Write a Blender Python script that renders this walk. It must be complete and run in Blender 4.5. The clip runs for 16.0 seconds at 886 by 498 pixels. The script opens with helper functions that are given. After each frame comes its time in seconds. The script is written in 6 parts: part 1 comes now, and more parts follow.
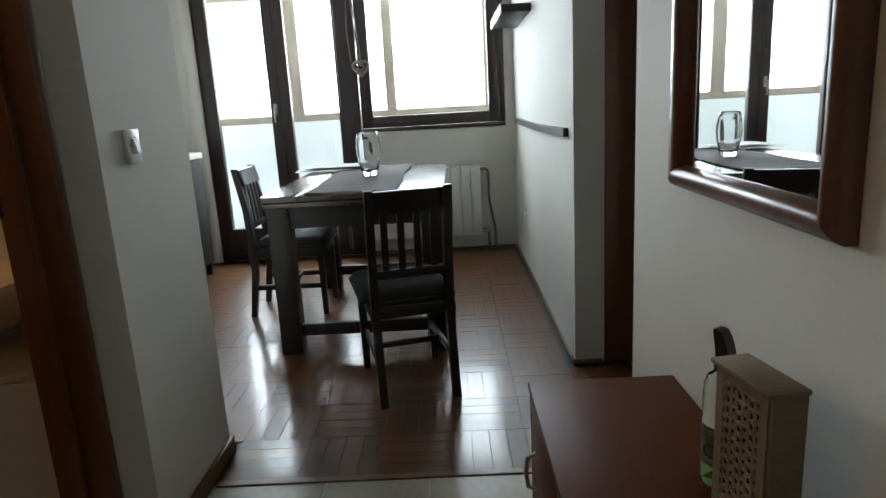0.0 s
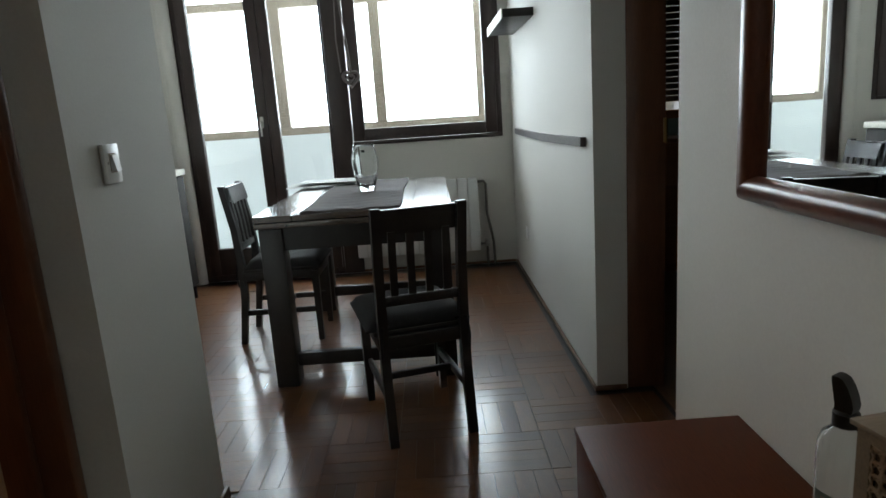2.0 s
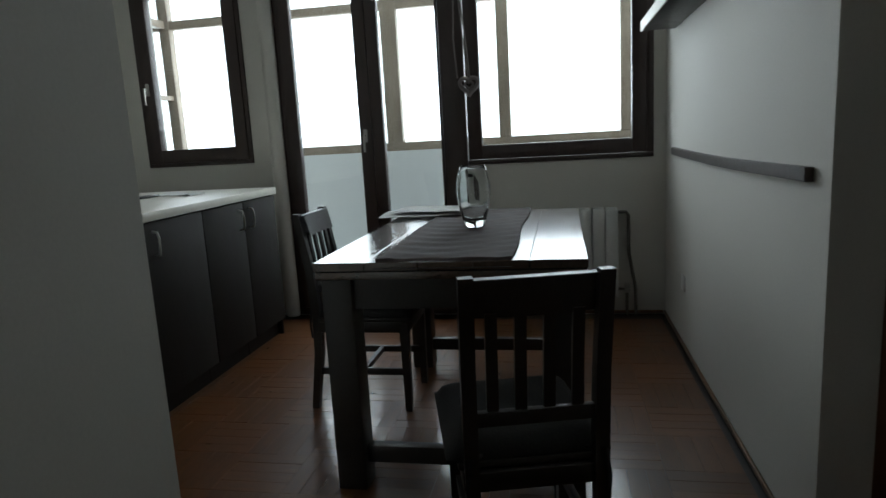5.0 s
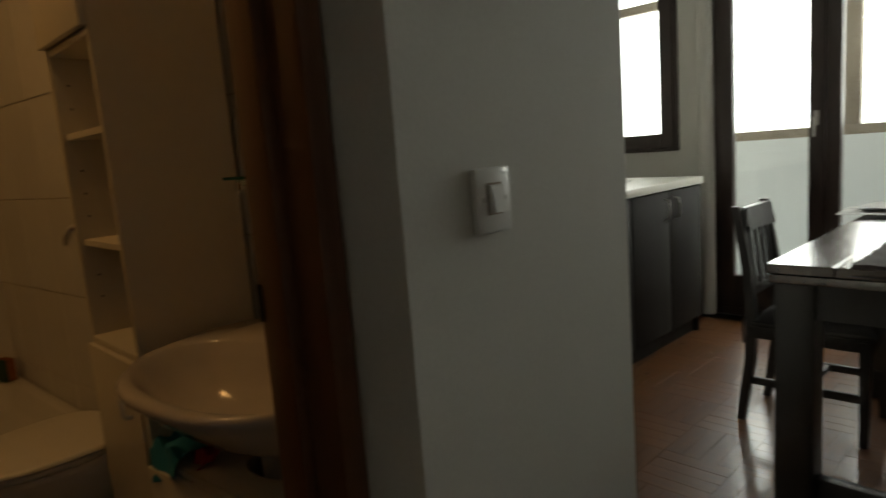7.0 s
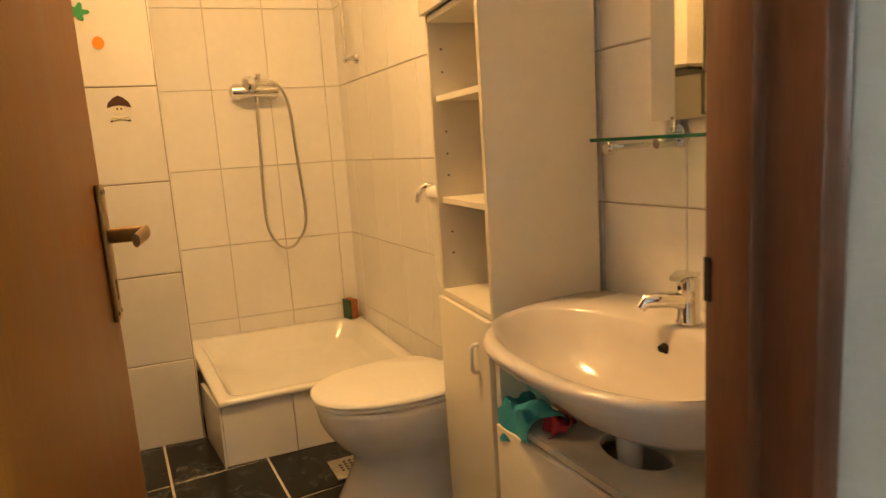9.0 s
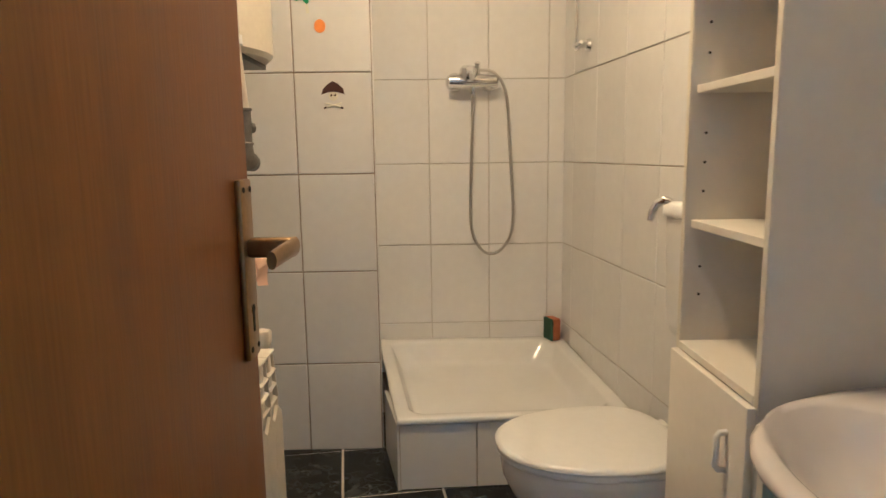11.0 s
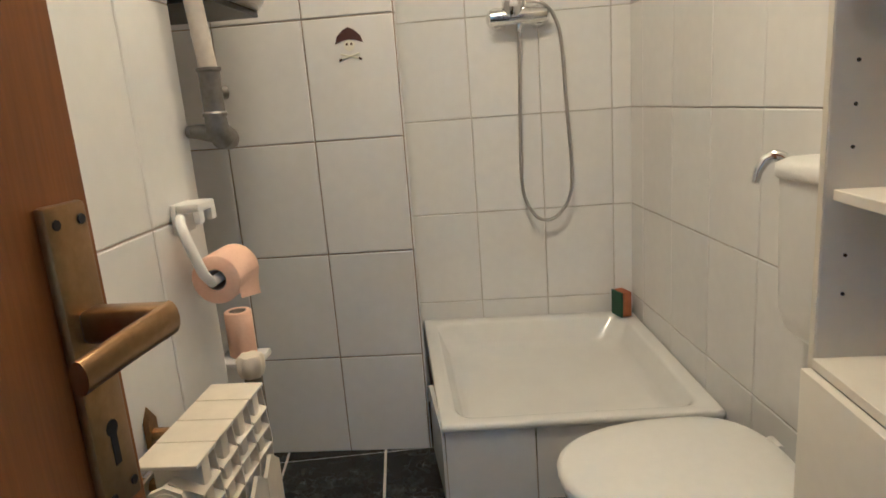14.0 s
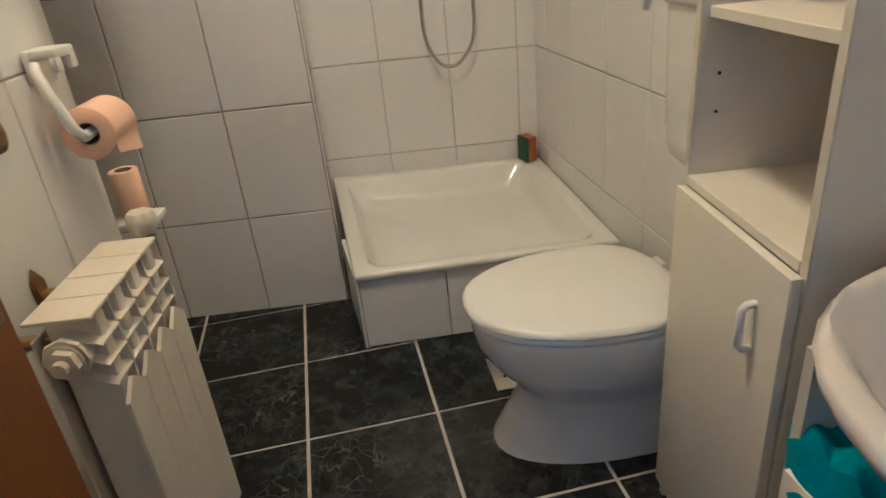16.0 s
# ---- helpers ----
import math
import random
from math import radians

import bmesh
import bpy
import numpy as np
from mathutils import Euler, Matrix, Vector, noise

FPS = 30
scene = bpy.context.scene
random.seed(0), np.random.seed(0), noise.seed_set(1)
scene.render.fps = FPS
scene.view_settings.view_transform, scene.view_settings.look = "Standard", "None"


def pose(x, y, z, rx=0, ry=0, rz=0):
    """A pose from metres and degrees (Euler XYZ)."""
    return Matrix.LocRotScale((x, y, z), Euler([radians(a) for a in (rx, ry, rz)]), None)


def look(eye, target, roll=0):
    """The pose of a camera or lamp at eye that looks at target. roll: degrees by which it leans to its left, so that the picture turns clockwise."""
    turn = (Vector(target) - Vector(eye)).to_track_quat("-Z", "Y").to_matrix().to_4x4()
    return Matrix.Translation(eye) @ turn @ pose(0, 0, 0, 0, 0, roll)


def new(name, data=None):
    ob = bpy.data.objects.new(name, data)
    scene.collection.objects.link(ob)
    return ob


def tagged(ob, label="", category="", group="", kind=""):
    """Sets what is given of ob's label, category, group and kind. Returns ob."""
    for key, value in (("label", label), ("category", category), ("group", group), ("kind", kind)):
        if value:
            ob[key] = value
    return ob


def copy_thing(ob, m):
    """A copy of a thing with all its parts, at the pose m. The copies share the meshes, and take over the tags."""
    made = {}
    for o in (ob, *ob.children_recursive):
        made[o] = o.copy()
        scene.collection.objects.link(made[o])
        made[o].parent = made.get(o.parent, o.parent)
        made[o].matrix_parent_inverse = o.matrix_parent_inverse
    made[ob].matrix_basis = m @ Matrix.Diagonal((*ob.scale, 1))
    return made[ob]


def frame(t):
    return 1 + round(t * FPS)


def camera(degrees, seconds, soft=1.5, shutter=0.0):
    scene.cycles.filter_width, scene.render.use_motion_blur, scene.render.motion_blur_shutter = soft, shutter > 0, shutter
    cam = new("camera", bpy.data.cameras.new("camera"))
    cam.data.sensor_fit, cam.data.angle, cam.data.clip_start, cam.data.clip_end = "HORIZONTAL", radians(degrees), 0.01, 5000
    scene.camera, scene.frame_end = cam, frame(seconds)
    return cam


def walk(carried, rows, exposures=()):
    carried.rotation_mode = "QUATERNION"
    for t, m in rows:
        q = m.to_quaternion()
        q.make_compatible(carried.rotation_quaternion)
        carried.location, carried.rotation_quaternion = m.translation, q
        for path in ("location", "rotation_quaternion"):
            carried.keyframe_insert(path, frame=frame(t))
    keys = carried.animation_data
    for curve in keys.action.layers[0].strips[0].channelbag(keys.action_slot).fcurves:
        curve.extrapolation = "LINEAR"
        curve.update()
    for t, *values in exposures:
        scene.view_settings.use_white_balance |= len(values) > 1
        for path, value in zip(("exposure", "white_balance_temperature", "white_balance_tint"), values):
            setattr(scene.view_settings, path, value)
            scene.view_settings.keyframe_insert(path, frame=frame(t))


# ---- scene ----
cam = camera(69.8, 16.0, shutter=0.35)
PATH = [
    (0, (0.217, 0.189, 1.142), (0.176, 2.139, 0.696), -3.2),
    (0.5, (0.236, 0.186, 1.144), (0.124, 2.134, 0.704), -3.1),
    (1, (0.213, 0.244, 1.136), (0.074, 2.191, 0.698), -4.2),
    (1.5, (0.138, 0.344, 1.135), (0.069, 2.297, 0.707), -3.8),
    (2, (0.108, 0.404, 1.135), (0.124, 2.361, 0.723), -3.9),
    (2.5, (0.129, 0.532, 1.136), (0.088, 2.489, 0.726), -3.4),
    (3, (0.192, 0.678, 1.142), (0.061, 2.637, 0.761), -3.4),
    (3.2, (0.22, 0.721, 1.148), (0.022, 2.674, 0.765), -3.6),
    (5.3, (0.087, 1.236, 1.133), (-0.368, 3.155, 0.8), -2.9),
    (5.5, (0.074, 1.238, 1.136), (-0.499, 3.128, 0.817), -3.0),
    (6, (0.011, 1.243, 1.142), (-0.79, 3.047, 0.817), -3.7),
    (6.5, (-0.045, 1.235, 1.142), (-1.107, 2.899, 0.82), -4.1),
    (7, (-0.043, 1.188, 1.147), (-1.46, 2.568, 0.844), -4.5),
    (7.5, (-0.088, 1.174, 1.145), (-1.729, 2.274, 0.836), -4.4),
    (8, (-0.104, 1.158, 1.138), (-1.883, 2.018, 0.834), -3.9),
    (8.5, (-0.125, 1.135, 1.134), (-1.979, 1.812, 0.809), -2.9),
    (9, (-0.245, 1.076, 1.137), (-2.103, 1.741, 0.811), -3.8),
    (9.5, (-0.305, 1.036, 1.133), (-2.17, 1.687, 0.817), -4.1),
    (10, (-0.395, 1.077, 1.13), (-2.311, 1.569, 0.83), -2.9),
    (10.2, (-0.445, 1.108, 1.127), (-2.392, 1.466, 0.844), -2.2),
    (12.3, (-0.83, 1.163, 1.161), (-2.787, 0.986, 0.788), -3.7),
    (12.5, (-0.879, 1.199, 1.157), (-2.832, 0.996, 0.774), -5.0),
    (13, (-0.939, 1.2, 1.167), (-2.888, 0.99, 0.769), -5.1),
    (13.5, (-0.966, 1.186, 1.165), (-2.914, 0.995, 0.754), -3.8),
    (14, (-0.967, 1.186, 1.154), (-2.91, 1.031, 0.706), -4.3),
    (14.5, (-0.958, 1.2, 1.134), (-2.852, 1.087, 0.502), -5.5),
    (15, (-0.945, 1.21, 1.117), (-2.796, 1.16, 0.363), -5.2),
    (15.5, (-0.943, 1.207, 1.111), (-2.764, 1.17, 0.284), -5.2),
    (16, (-0.953, 1.224, 1.111), (-2.753, 1.282, 0.242), -5.8),
]
EXPOSURES = [
    (0.0, -0.15, 6500, 10), (1.0, -0.2, 6500, 10), (2.0, -0.55, 6500, 10), (2.5, -0.7, 6500, 10), (3.0, -0.7, 6500, 10),
    (5.5, -2.25, 6500, 10), (6.0, -2.6, 6450, 10), (6.5, -2.5, 6700, 10), (7.0, -1.35, 7900, 10), (7.5, 0.65, 8200, 10),
    (8.0, 1.75, 8000, 9), (9.0, 2.1, 6900, 8), (10.0, 1.9, 5250, 7), (12.5, 1.93, 3830, 2), (14.5, 1.87, 3790, 2), (16.0, 1.83, 3880, 2),
]
walk(cam, [(t, look(eye, target, roll)) for t, eye, target, roll in PATH], EXPOSURES)
LAMP_COLOUR = (1.0, 0.555, 0.205, 1.0)
LAMP_STRENGTH = 33.0

# ---- light ----
world = bpy.data.worlds.new("world")
scene.world = world
world.use_nodes = True
wn = world.node_tree
sky = wn.nodes.new("ShaderNodeTexSky")
sky.sky_type = 'NISHITA'
sky.sun_disc = False
sky.sun_elevation = radians(48)
sky.sun_rotation = radians(150)
wn.links.new(sky.outputs[0], wn.nodes["Background"].inputs[0])
wn.nodes["Background"].inputs[1].default_value = 0.12

sun_data = bpy.data.lights.new("sun", 'SUN')
sun_data.energy = 2.5
sun_data.angle = radians(0.5)
sun_data.color = (1.0, 0.95, 0.88)
new("sun", sun_data).matrix_world = look((6, -10, 14), (0, 0, 0))

day_data = bpy.data.lights.new("sky_light", 'AREA')
day_data.shape = 'RECTANGLE'
day_data.size, day_data.size_y = 4.9, 1.5
day_data.energy = 350
day_data.color = (0.80, 0.93, 1.0)
new("sky_light", day_data).matrix_world = look((-0.9, 6.34, 1.83), (-0.9, 0, 1.83))


# ---- materials ----
def nodes_of(name):
    m = bpy.data.materials.new(name)
    m.use_nodes = True
    nt = m.node_tree
    return m, nt, nt.nodes["Principled BSDF"]


def rgb(c):
    return (c[0], c[1], c[2], 1.0)


def paint(name, a, b=None, rough=0.5, scale=3.0, fine=60.0, bump=0.1, metal=0.0, stretch=(1, 1, 1), vary=0.0, coat=0.0, dirt=None):
    """A surface with coarse and fine variation between two colours, and fine relief."""
    m, nt, p = nodes_of(name)
    b = b or tuple(x * 0.88 for x in a)
    co = nt.nodes.new("ShaderNodeTexCoord")
    mp = nt.nodes.new("ShaderNodeMapping")
    mp.inputs["Scale"].default_value = stretch
    nt.links.new(co.outputs["Object"], mp.inputs[0])
    n1 = nt.nodes.new("ShaderNodeTexNoise")
    n1.inputs["Scale"].default_value, n1.inputs["Detail"].default_value = scale, 5
    n2 = nt.nodes.new("ShaderNodeTexNoise")
    n2.inputs["Scale"].default_value, n2.inputs["Detail"].default_value = fine, 4
    for n in (n1, n2):
        nt.links.new(mp.outputs[0], n.inputs["Vector"])
    add = nt.nodes.new("ShaderNodeMath")
    add.operation = 'ADD'
    mul = nt.nodes.new("ShaderNodeMath")
    mul.operation = 'MULTIPLY'
    mul.inputs[1].default_value = 0.5
    nt.links.new(n1.outputs[0], add.inputs[0])
    nt.links.new(n2.outputs[0], add.inputs[1])
    nt.links.new(add.outputs[0], mul.inputs[0])
    ramp = nt.nodes.new("ShaderNodeValToRGB")
    ramp.color_ramp.elements[0].position, ramp.color_ramp.elements[1].position = 0.36, 0.64
    ramp.color_ramp.elements[0].color, ramp.color_ramp.elements[1].color = rgb(b), rgb(a)
    nt.links.new(mul.outputs[0], ramp.inputs[0])
    out = ramp.outputs[0]
    if vary:
        info = nt.nodes.new("ShaderNodeObjectInfo")
        hsv = nt.nodes.new("ShaderNodeHueSaturation")
        mr = nt.nodes.new("ShaderNodeMapRange")
        mr.inputs[3].default_value, mr.inputs[4].default_value = 1 - vary, 1 + vary
        nt.links.new(info.outputs["Random"], mr.inputs[0])
        nt.links.new(mr.outputs[0], hsv.inputs["Value"])
        nt.links.new(out, hsv.inputs["Color"])
        out = hsv.outputs[0]
    nt.links.new(out, p.inputs["Base Color"])
    rr = nt.nodes.new("ShaderNodeMapRange")
    rr.inputs[3].default_value, rr.inputs[4].default_value = max(0.03, rough * 0.8), min(1, rough * 1.2)
    nt.links.new(n1.outputs[0], rr.inputs[0])
    nt.links.new(rr.outputs[0], p.inputs["Roughness"])
    p.inputs["Metallic"].default_value = metal
    p.inputs["Coat Weight"].default_value = coat
    p.inputs["Coat Roughness"].default_value = 0.12
    if bump:
        bp = nt.nodes.new("ShaderNodeBump")
        bp.inputs["Strength"].default_value = bump
        bp.inputs["Distance"].default_value = 0.003
        nt.links.new(mul.outputs[0], bp.inputs["Height"])
        nt.links.new(bp.outputs[0], p.inputs["Normal"])
        nt.links.new(bp.outputs[0], p.inputs["Coat Normal"])
    return m


def glass(name, colour=(1, 1, 1), rough=0.0):
    m, nt, p = nodes_of(name)
    p.inputs["Base Color"].default_value = rgb(colour)
    p.inputs["Roughness"].default_value = rough
    p.inputs["Transmission Weight"].default_value = 1.0
    p.inputs["IOR"].default_value = 1.48
    return m


WALL = paint("wall_paint", (0.665, 0.645, 0.595), (0.62, 0.60, 0.552), 0.75, 1.2, 140, 0.25)
CEIL = paint("ceiling_paint", (0.80, 0.79, 0.76), None, 0.85, 1.0, 120, 0.15)
GROUT_L = paint("grout_beige", (0.50, 0.42, 0.33), (0.38, 0.31, 0.24), 0.9, 6, 90, 0.3)
GROUT_D = paint("grout_brown", (0.34, 0.28, 0.21), (0.25, 0.20, 0.15), 0.9, 6, 90, 0.3)
GROUT_P = paint("grout_pale", (0.62, 0.58, 0.52), (0.48, 0.44, 0.38), 0.9, 6, 90, 0.3)
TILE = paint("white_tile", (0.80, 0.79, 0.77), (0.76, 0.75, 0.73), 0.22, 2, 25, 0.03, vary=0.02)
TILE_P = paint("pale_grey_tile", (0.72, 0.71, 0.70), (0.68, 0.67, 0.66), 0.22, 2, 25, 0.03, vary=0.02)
TILE_H = paint("hall_tile", (0.40, 0.37, 0.31), (0.31, 0.285, 0.24), 0.3, 4, 40, 0.12, vary=0.05)
PARQ = paint("parquet", (0.138, 0.050, 0.013), (0.084, 0.029, 0.008), 0.30, 6, 45, 0.05, stretch=(6, 1, 1), vary=0.30, coat=0.45)
PARQ_Y = paint("parquet_cross", (0.138, 0.050, 0.013), (0.084, 0.029, 0.008), 0.30, 6, 45, 0.05, stretch=(1, 6, 1), vary=0.30, coat=0.45)
PINE_B = paint("baseboard_wood", (0.20, 0.11, 0.055), (0.13, 0.070, 0.034), 0.35, 5, 60, 0.2, stretch=(4, 0.6, 4))
FRAME = paint("dark_frame", (0.055, 0.035, 0.03), (0.035, 0.022, 0.02), 0.35, 8, 90, 0.2, stretch=(4, 4, 0.5))
LOGGIA = paint("loggia_render", (0.82, 0.86, 0.86), (0.76, 0.80, 0.81), 0.8, 2, 60, 0.3)
STEEL_F = paint("loggia_frame_paint", (0.36, 0.30, 0.23), (0.22, 0.175, 0.13), 0.5, 4, 50, 0.2)
DARKWOOD = paint("black_brown_wood", (0.024, 0.019, 0.017), (0.014, 0.011, 0.010), 0.38, 6, 80, 0.3, stretch=(3, 3, 0.5))
TABLEWOOD = paint("table_wood", (0.085, 0.052, 0.036), (0.045, 0.027, 0.019), 0.20, 5, 70, 0.22, stretch=(6, 0.6, 6), coat=1.0)
CUSHION = paint("cushion_cloth", (0.022, 0.021, 0.022), (0.013, 0.012, 0.013), 0.9, 8, 160, 0.5)
RUNNER = paint("runner_cloth", (0.062, 0.040, 0.036), (0.036, 0.024, 0.022), 0.9, 10, 180, 0.5)
PAPER = paint("paper", (0.62, 0.61, 0.58), (0.42, 0.42, 0.42), 0.8, 14, 60, 0.1)
KITCHEN = paint("kitchen_front", (0.024, 0.018, 0.015), (0.017, 0.013, 0.011), 0.62, 4, 60, 0.15, stretch=(3, 3, 0.4))
WORKTOP = paint("worktop", (0.74, 0.71, 0.62), (0.66, 0.63, 0.55), 0.3, 8, 120, 0.05)
CHERRY = paint("cherry_laminate", (0.100, 0.024, 0.007), (0.070, 0.017, 0.005), 0.42, 3, 50, 0.1, stretch=(5, 0.5, 5))
MIRFRAME = paint("mirror_frame_wood", (0.17, 0.060, 0.032), (0.11, 0.038, 0.022), 0.36, 5, 60, 0.1, stretch=(3, 1, 1), coat=0.15)
DOORWOOD = paint("door_veneer", (0.230, 0.084, 0.009), (0.172, 0.061, 0.007), 0.45, 3, 40, 0.12, stretch=(7, 7, 0.35))
JAMB = paint("jamb_wood", (0.165, 0.064, 0.029), (0.115, 0.044, 0.021), 0.33, 4, 50, 0.2, stretch=(6, 6, 0.4), coat=0.2)
BRASS = paint("aged_brass", (0.33, 0.215, 0.088), (0.25, 0.16, 0.065), 0.36, 20, 120, 0.1, metal=1.0)
CHROME = paint("chrome", (0.80, 0.80, 0.80), (0.72, 0.72, 0.72), 0.10, 10, 80, 0.0, metal=1.0)
STEEL = paint("brushed_metal", (0.55, 0.53, 0.50), (0.45, 0.43, 0.40), 0.32, 10, 120, 0.05, metal=1.0)
ZINC = paint("zinc_fitting", (0.24, 0.23, 0.21), (0.16, 0.15, 0.135), 0.45, 12, 80, 0.2, metal=0.8)
ENAMEL = paint("enamel", (0.82, 0.81, 0.78), (0.79, 0.78, 0.75), 0.12, 1.5, 20, 0.0, coat=0.3)
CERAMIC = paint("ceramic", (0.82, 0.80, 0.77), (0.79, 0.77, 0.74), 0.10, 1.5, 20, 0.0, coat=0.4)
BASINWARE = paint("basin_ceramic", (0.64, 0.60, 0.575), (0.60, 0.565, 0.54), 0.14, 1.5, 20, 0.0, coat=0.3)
PLASTIC = paint("white_plastic", (0.80, 0.79, 0.76), (0.77, 0.76, 0.73), 0.3, 3, 50, 0.02)
CREAM = paint("cream_radiator", (0.74, 0.68, 0.55), (0.68, 0.62, 0.50), 0.35, 5, 60, 0.06)
RADWHITE = paint("white_radiator", (0.75, 0.76, 0.74), (0.70, 0.71, 0.69), 0.4, 5, 60, 0.05)
LAMIN = paint("white_laminate", (0.75, 0.71, 0.62), (0.72, 0.68, 0.59), 0.42, 2, 40, 0.04)
EDGE = paint("laminate_edge", (0.70, 0.66, 0.55), (0.64, 0.60, 0.50), 0.45, 4, 60, 0.05)
PINK = paint("pink_tissue", (0.84, 0.57, 0.39), (0.79, 0.52, 0.35), 0.95, 12, 150, 0.4)
CARD = paint("cardboard", (0.40, 0.33, 0.27), (0.33, 0.27, 0.22), 0.9, 12, 90, 0.2)
WHITETISSUE = paint("white_tissue", (0.83, 0.83, 0.82), (0.79, 0.79, 0.78), 0.9, 8, 90, 0.3)
TEAL = paint("teal_cloth", (0.020, 0.27, 0.40), (0.014, 0.20, 0.30), 0.85, 10, 160, 0.5)
RED = paint("red_cloth", (0.40, 0.03, 0.07), (0.30, 0.02, 0.05), 0.85, 10, 120, 0.4)
SPONGE_O = paint("sponge_foam", (0.42, 0.15, 0.05), (0.30, 0.095, 0.03), 0.95, 30, 220, 0.8)
SPONGE_G = paint("sponge_scourer", (0.045, 0.11, 0.06), (0.03, 0.07, 0.04), 0.95, 30, 220, 0.8)
BLACK = paint("black_plastic", (0.02, 0.02, 0.02), (0.014, 0.014, 0.014), 0.35, 5, 60, 0.05)
HOLE = paint("dark_hole", (0.012, 0.011, 0.01), (0.008, 0.008, 0.008), 0.8, 5, 60, 0.0)
GREYWOOD = paint("grey_brown_wood", (0.22, 0.155, 0.09), (0.14, 0.10, 0.06), 0.6, 6, 70, 0.3, stretch=(4, 0.6, 4))
RATTAN = paint("woven_cane", (0.46, 0.36, 0.27), (0.34, 0.26, 0.19), 0.7, 20, 140, 0.3)
BOXDARK = paint("cane_backing", (0.10, 0.075, 0.055), (0.07, 0.05, 0.04), 0.9, 20, 140, 0.3)
LIQUID = glass("green_liquid", (0.35, 0.85, 0.35))
CLEAR = glass("clear_plastic", (0.97, 0.99, 0.98), 0.03)
VASEGLASS = glass("vase_glass", (0.97, 0.99, 0.99), 0.0)
PANE = glass("window_glass", (1, 1, 1), 0.0)
SHELFGLASS = glass("shelf_glass", (0.80, 0.95, 0.88), 0.02)
GLASSEDGE = paint("green_glass_edge", (0.012, 0.10, 0.065), (0.008, 0.07, 0.05), 0.1, 10, 60, 0.0)
LABEL = paint("bottle_label", (0.22, 0.24, 0.20), (0.17, 0.19, 0.16), 0.5, 10, 80, 0.0)
PIPEW = paint("painted_pipe", (0.62, 0.57, 0.48), (0.52, 0.47, 0.40), 0.4, 10, 70, 0.1)
HEART = paint("heart_grey", (0.24, 0.21, 0.20), (0.17, 0.15, 0.14), 0.6, 10, 80, 0.2)
LINOLEUM = paint("bedroom_floor", (0.16, 0.08, 0.035), (0.11, 0.052, 0.023), 0.4, 4, 40, 0.1)
SHUTTER = paint("shutter_slat", (0.17, 0.14, 0.11), (0.13, 0.105, 0.08), 0.5, 10, 60, 0.1)
ORANGEWOOD = paint("orange_wood", (0.40, 0.16, 0.05), (0.31, 0.12, 0.038), 0.4, 4, 50, 0.1, stretch=(0.5, 3, 5))
STICK_O = paint("orange_sticker", (0.85, 0.30, 0.02), None, 0.5, 5, 60, 0.0)
STICK_G = paint("green_sticker", (0.03, 0.30, 0.10), None, 0.5, 5, 60, 0.0)
STICK_B = paint("brown_sticker", (0.06, 0.018, 0.012), None, 0.5, 5, 60, 0.0)
STICK_W = paint("pale_sticker", (0.72, 0.70, 0.58), None, 0.5, 5, 60, 0.0)
CHERRY.node_tree.nodes["Principled BSDF"].inputs["Specular IOR Level"].default_value = 0.06
DOORWOOD.node_tree.nodes["Principled BSDF"].inputs["Specular IOR Level"].default_value = 0.25
KITCHEN.node_tree.nodes["Principled BSDF"].inputs["Specular IOR Level"].default_value = 0.15
for varnish in (PARQ, PARQ_Y, TABLEWOOD):
    varnish.node_tree.nodes["Principled BSDF"].inputs["Coat IOR"].default_value = 1.6
for varnish in (PARQ, PARQ_Y):
    varnish.node_tree.nodes["Principled BSDF"].inputs["Coat Roughness"].default_value = 0.11


def mirror_material():
    m, nt, p = nodes_of("mirror_silver")
    p.inputs["Base Color"].default_value = (0.88, 0.90, 0.90, 1)
    p.inputs["Metallic"].default_value = 1.0
    p.inputs["Roughness"].default_value = 0.01
    return m


MIRROR = mirror_material()


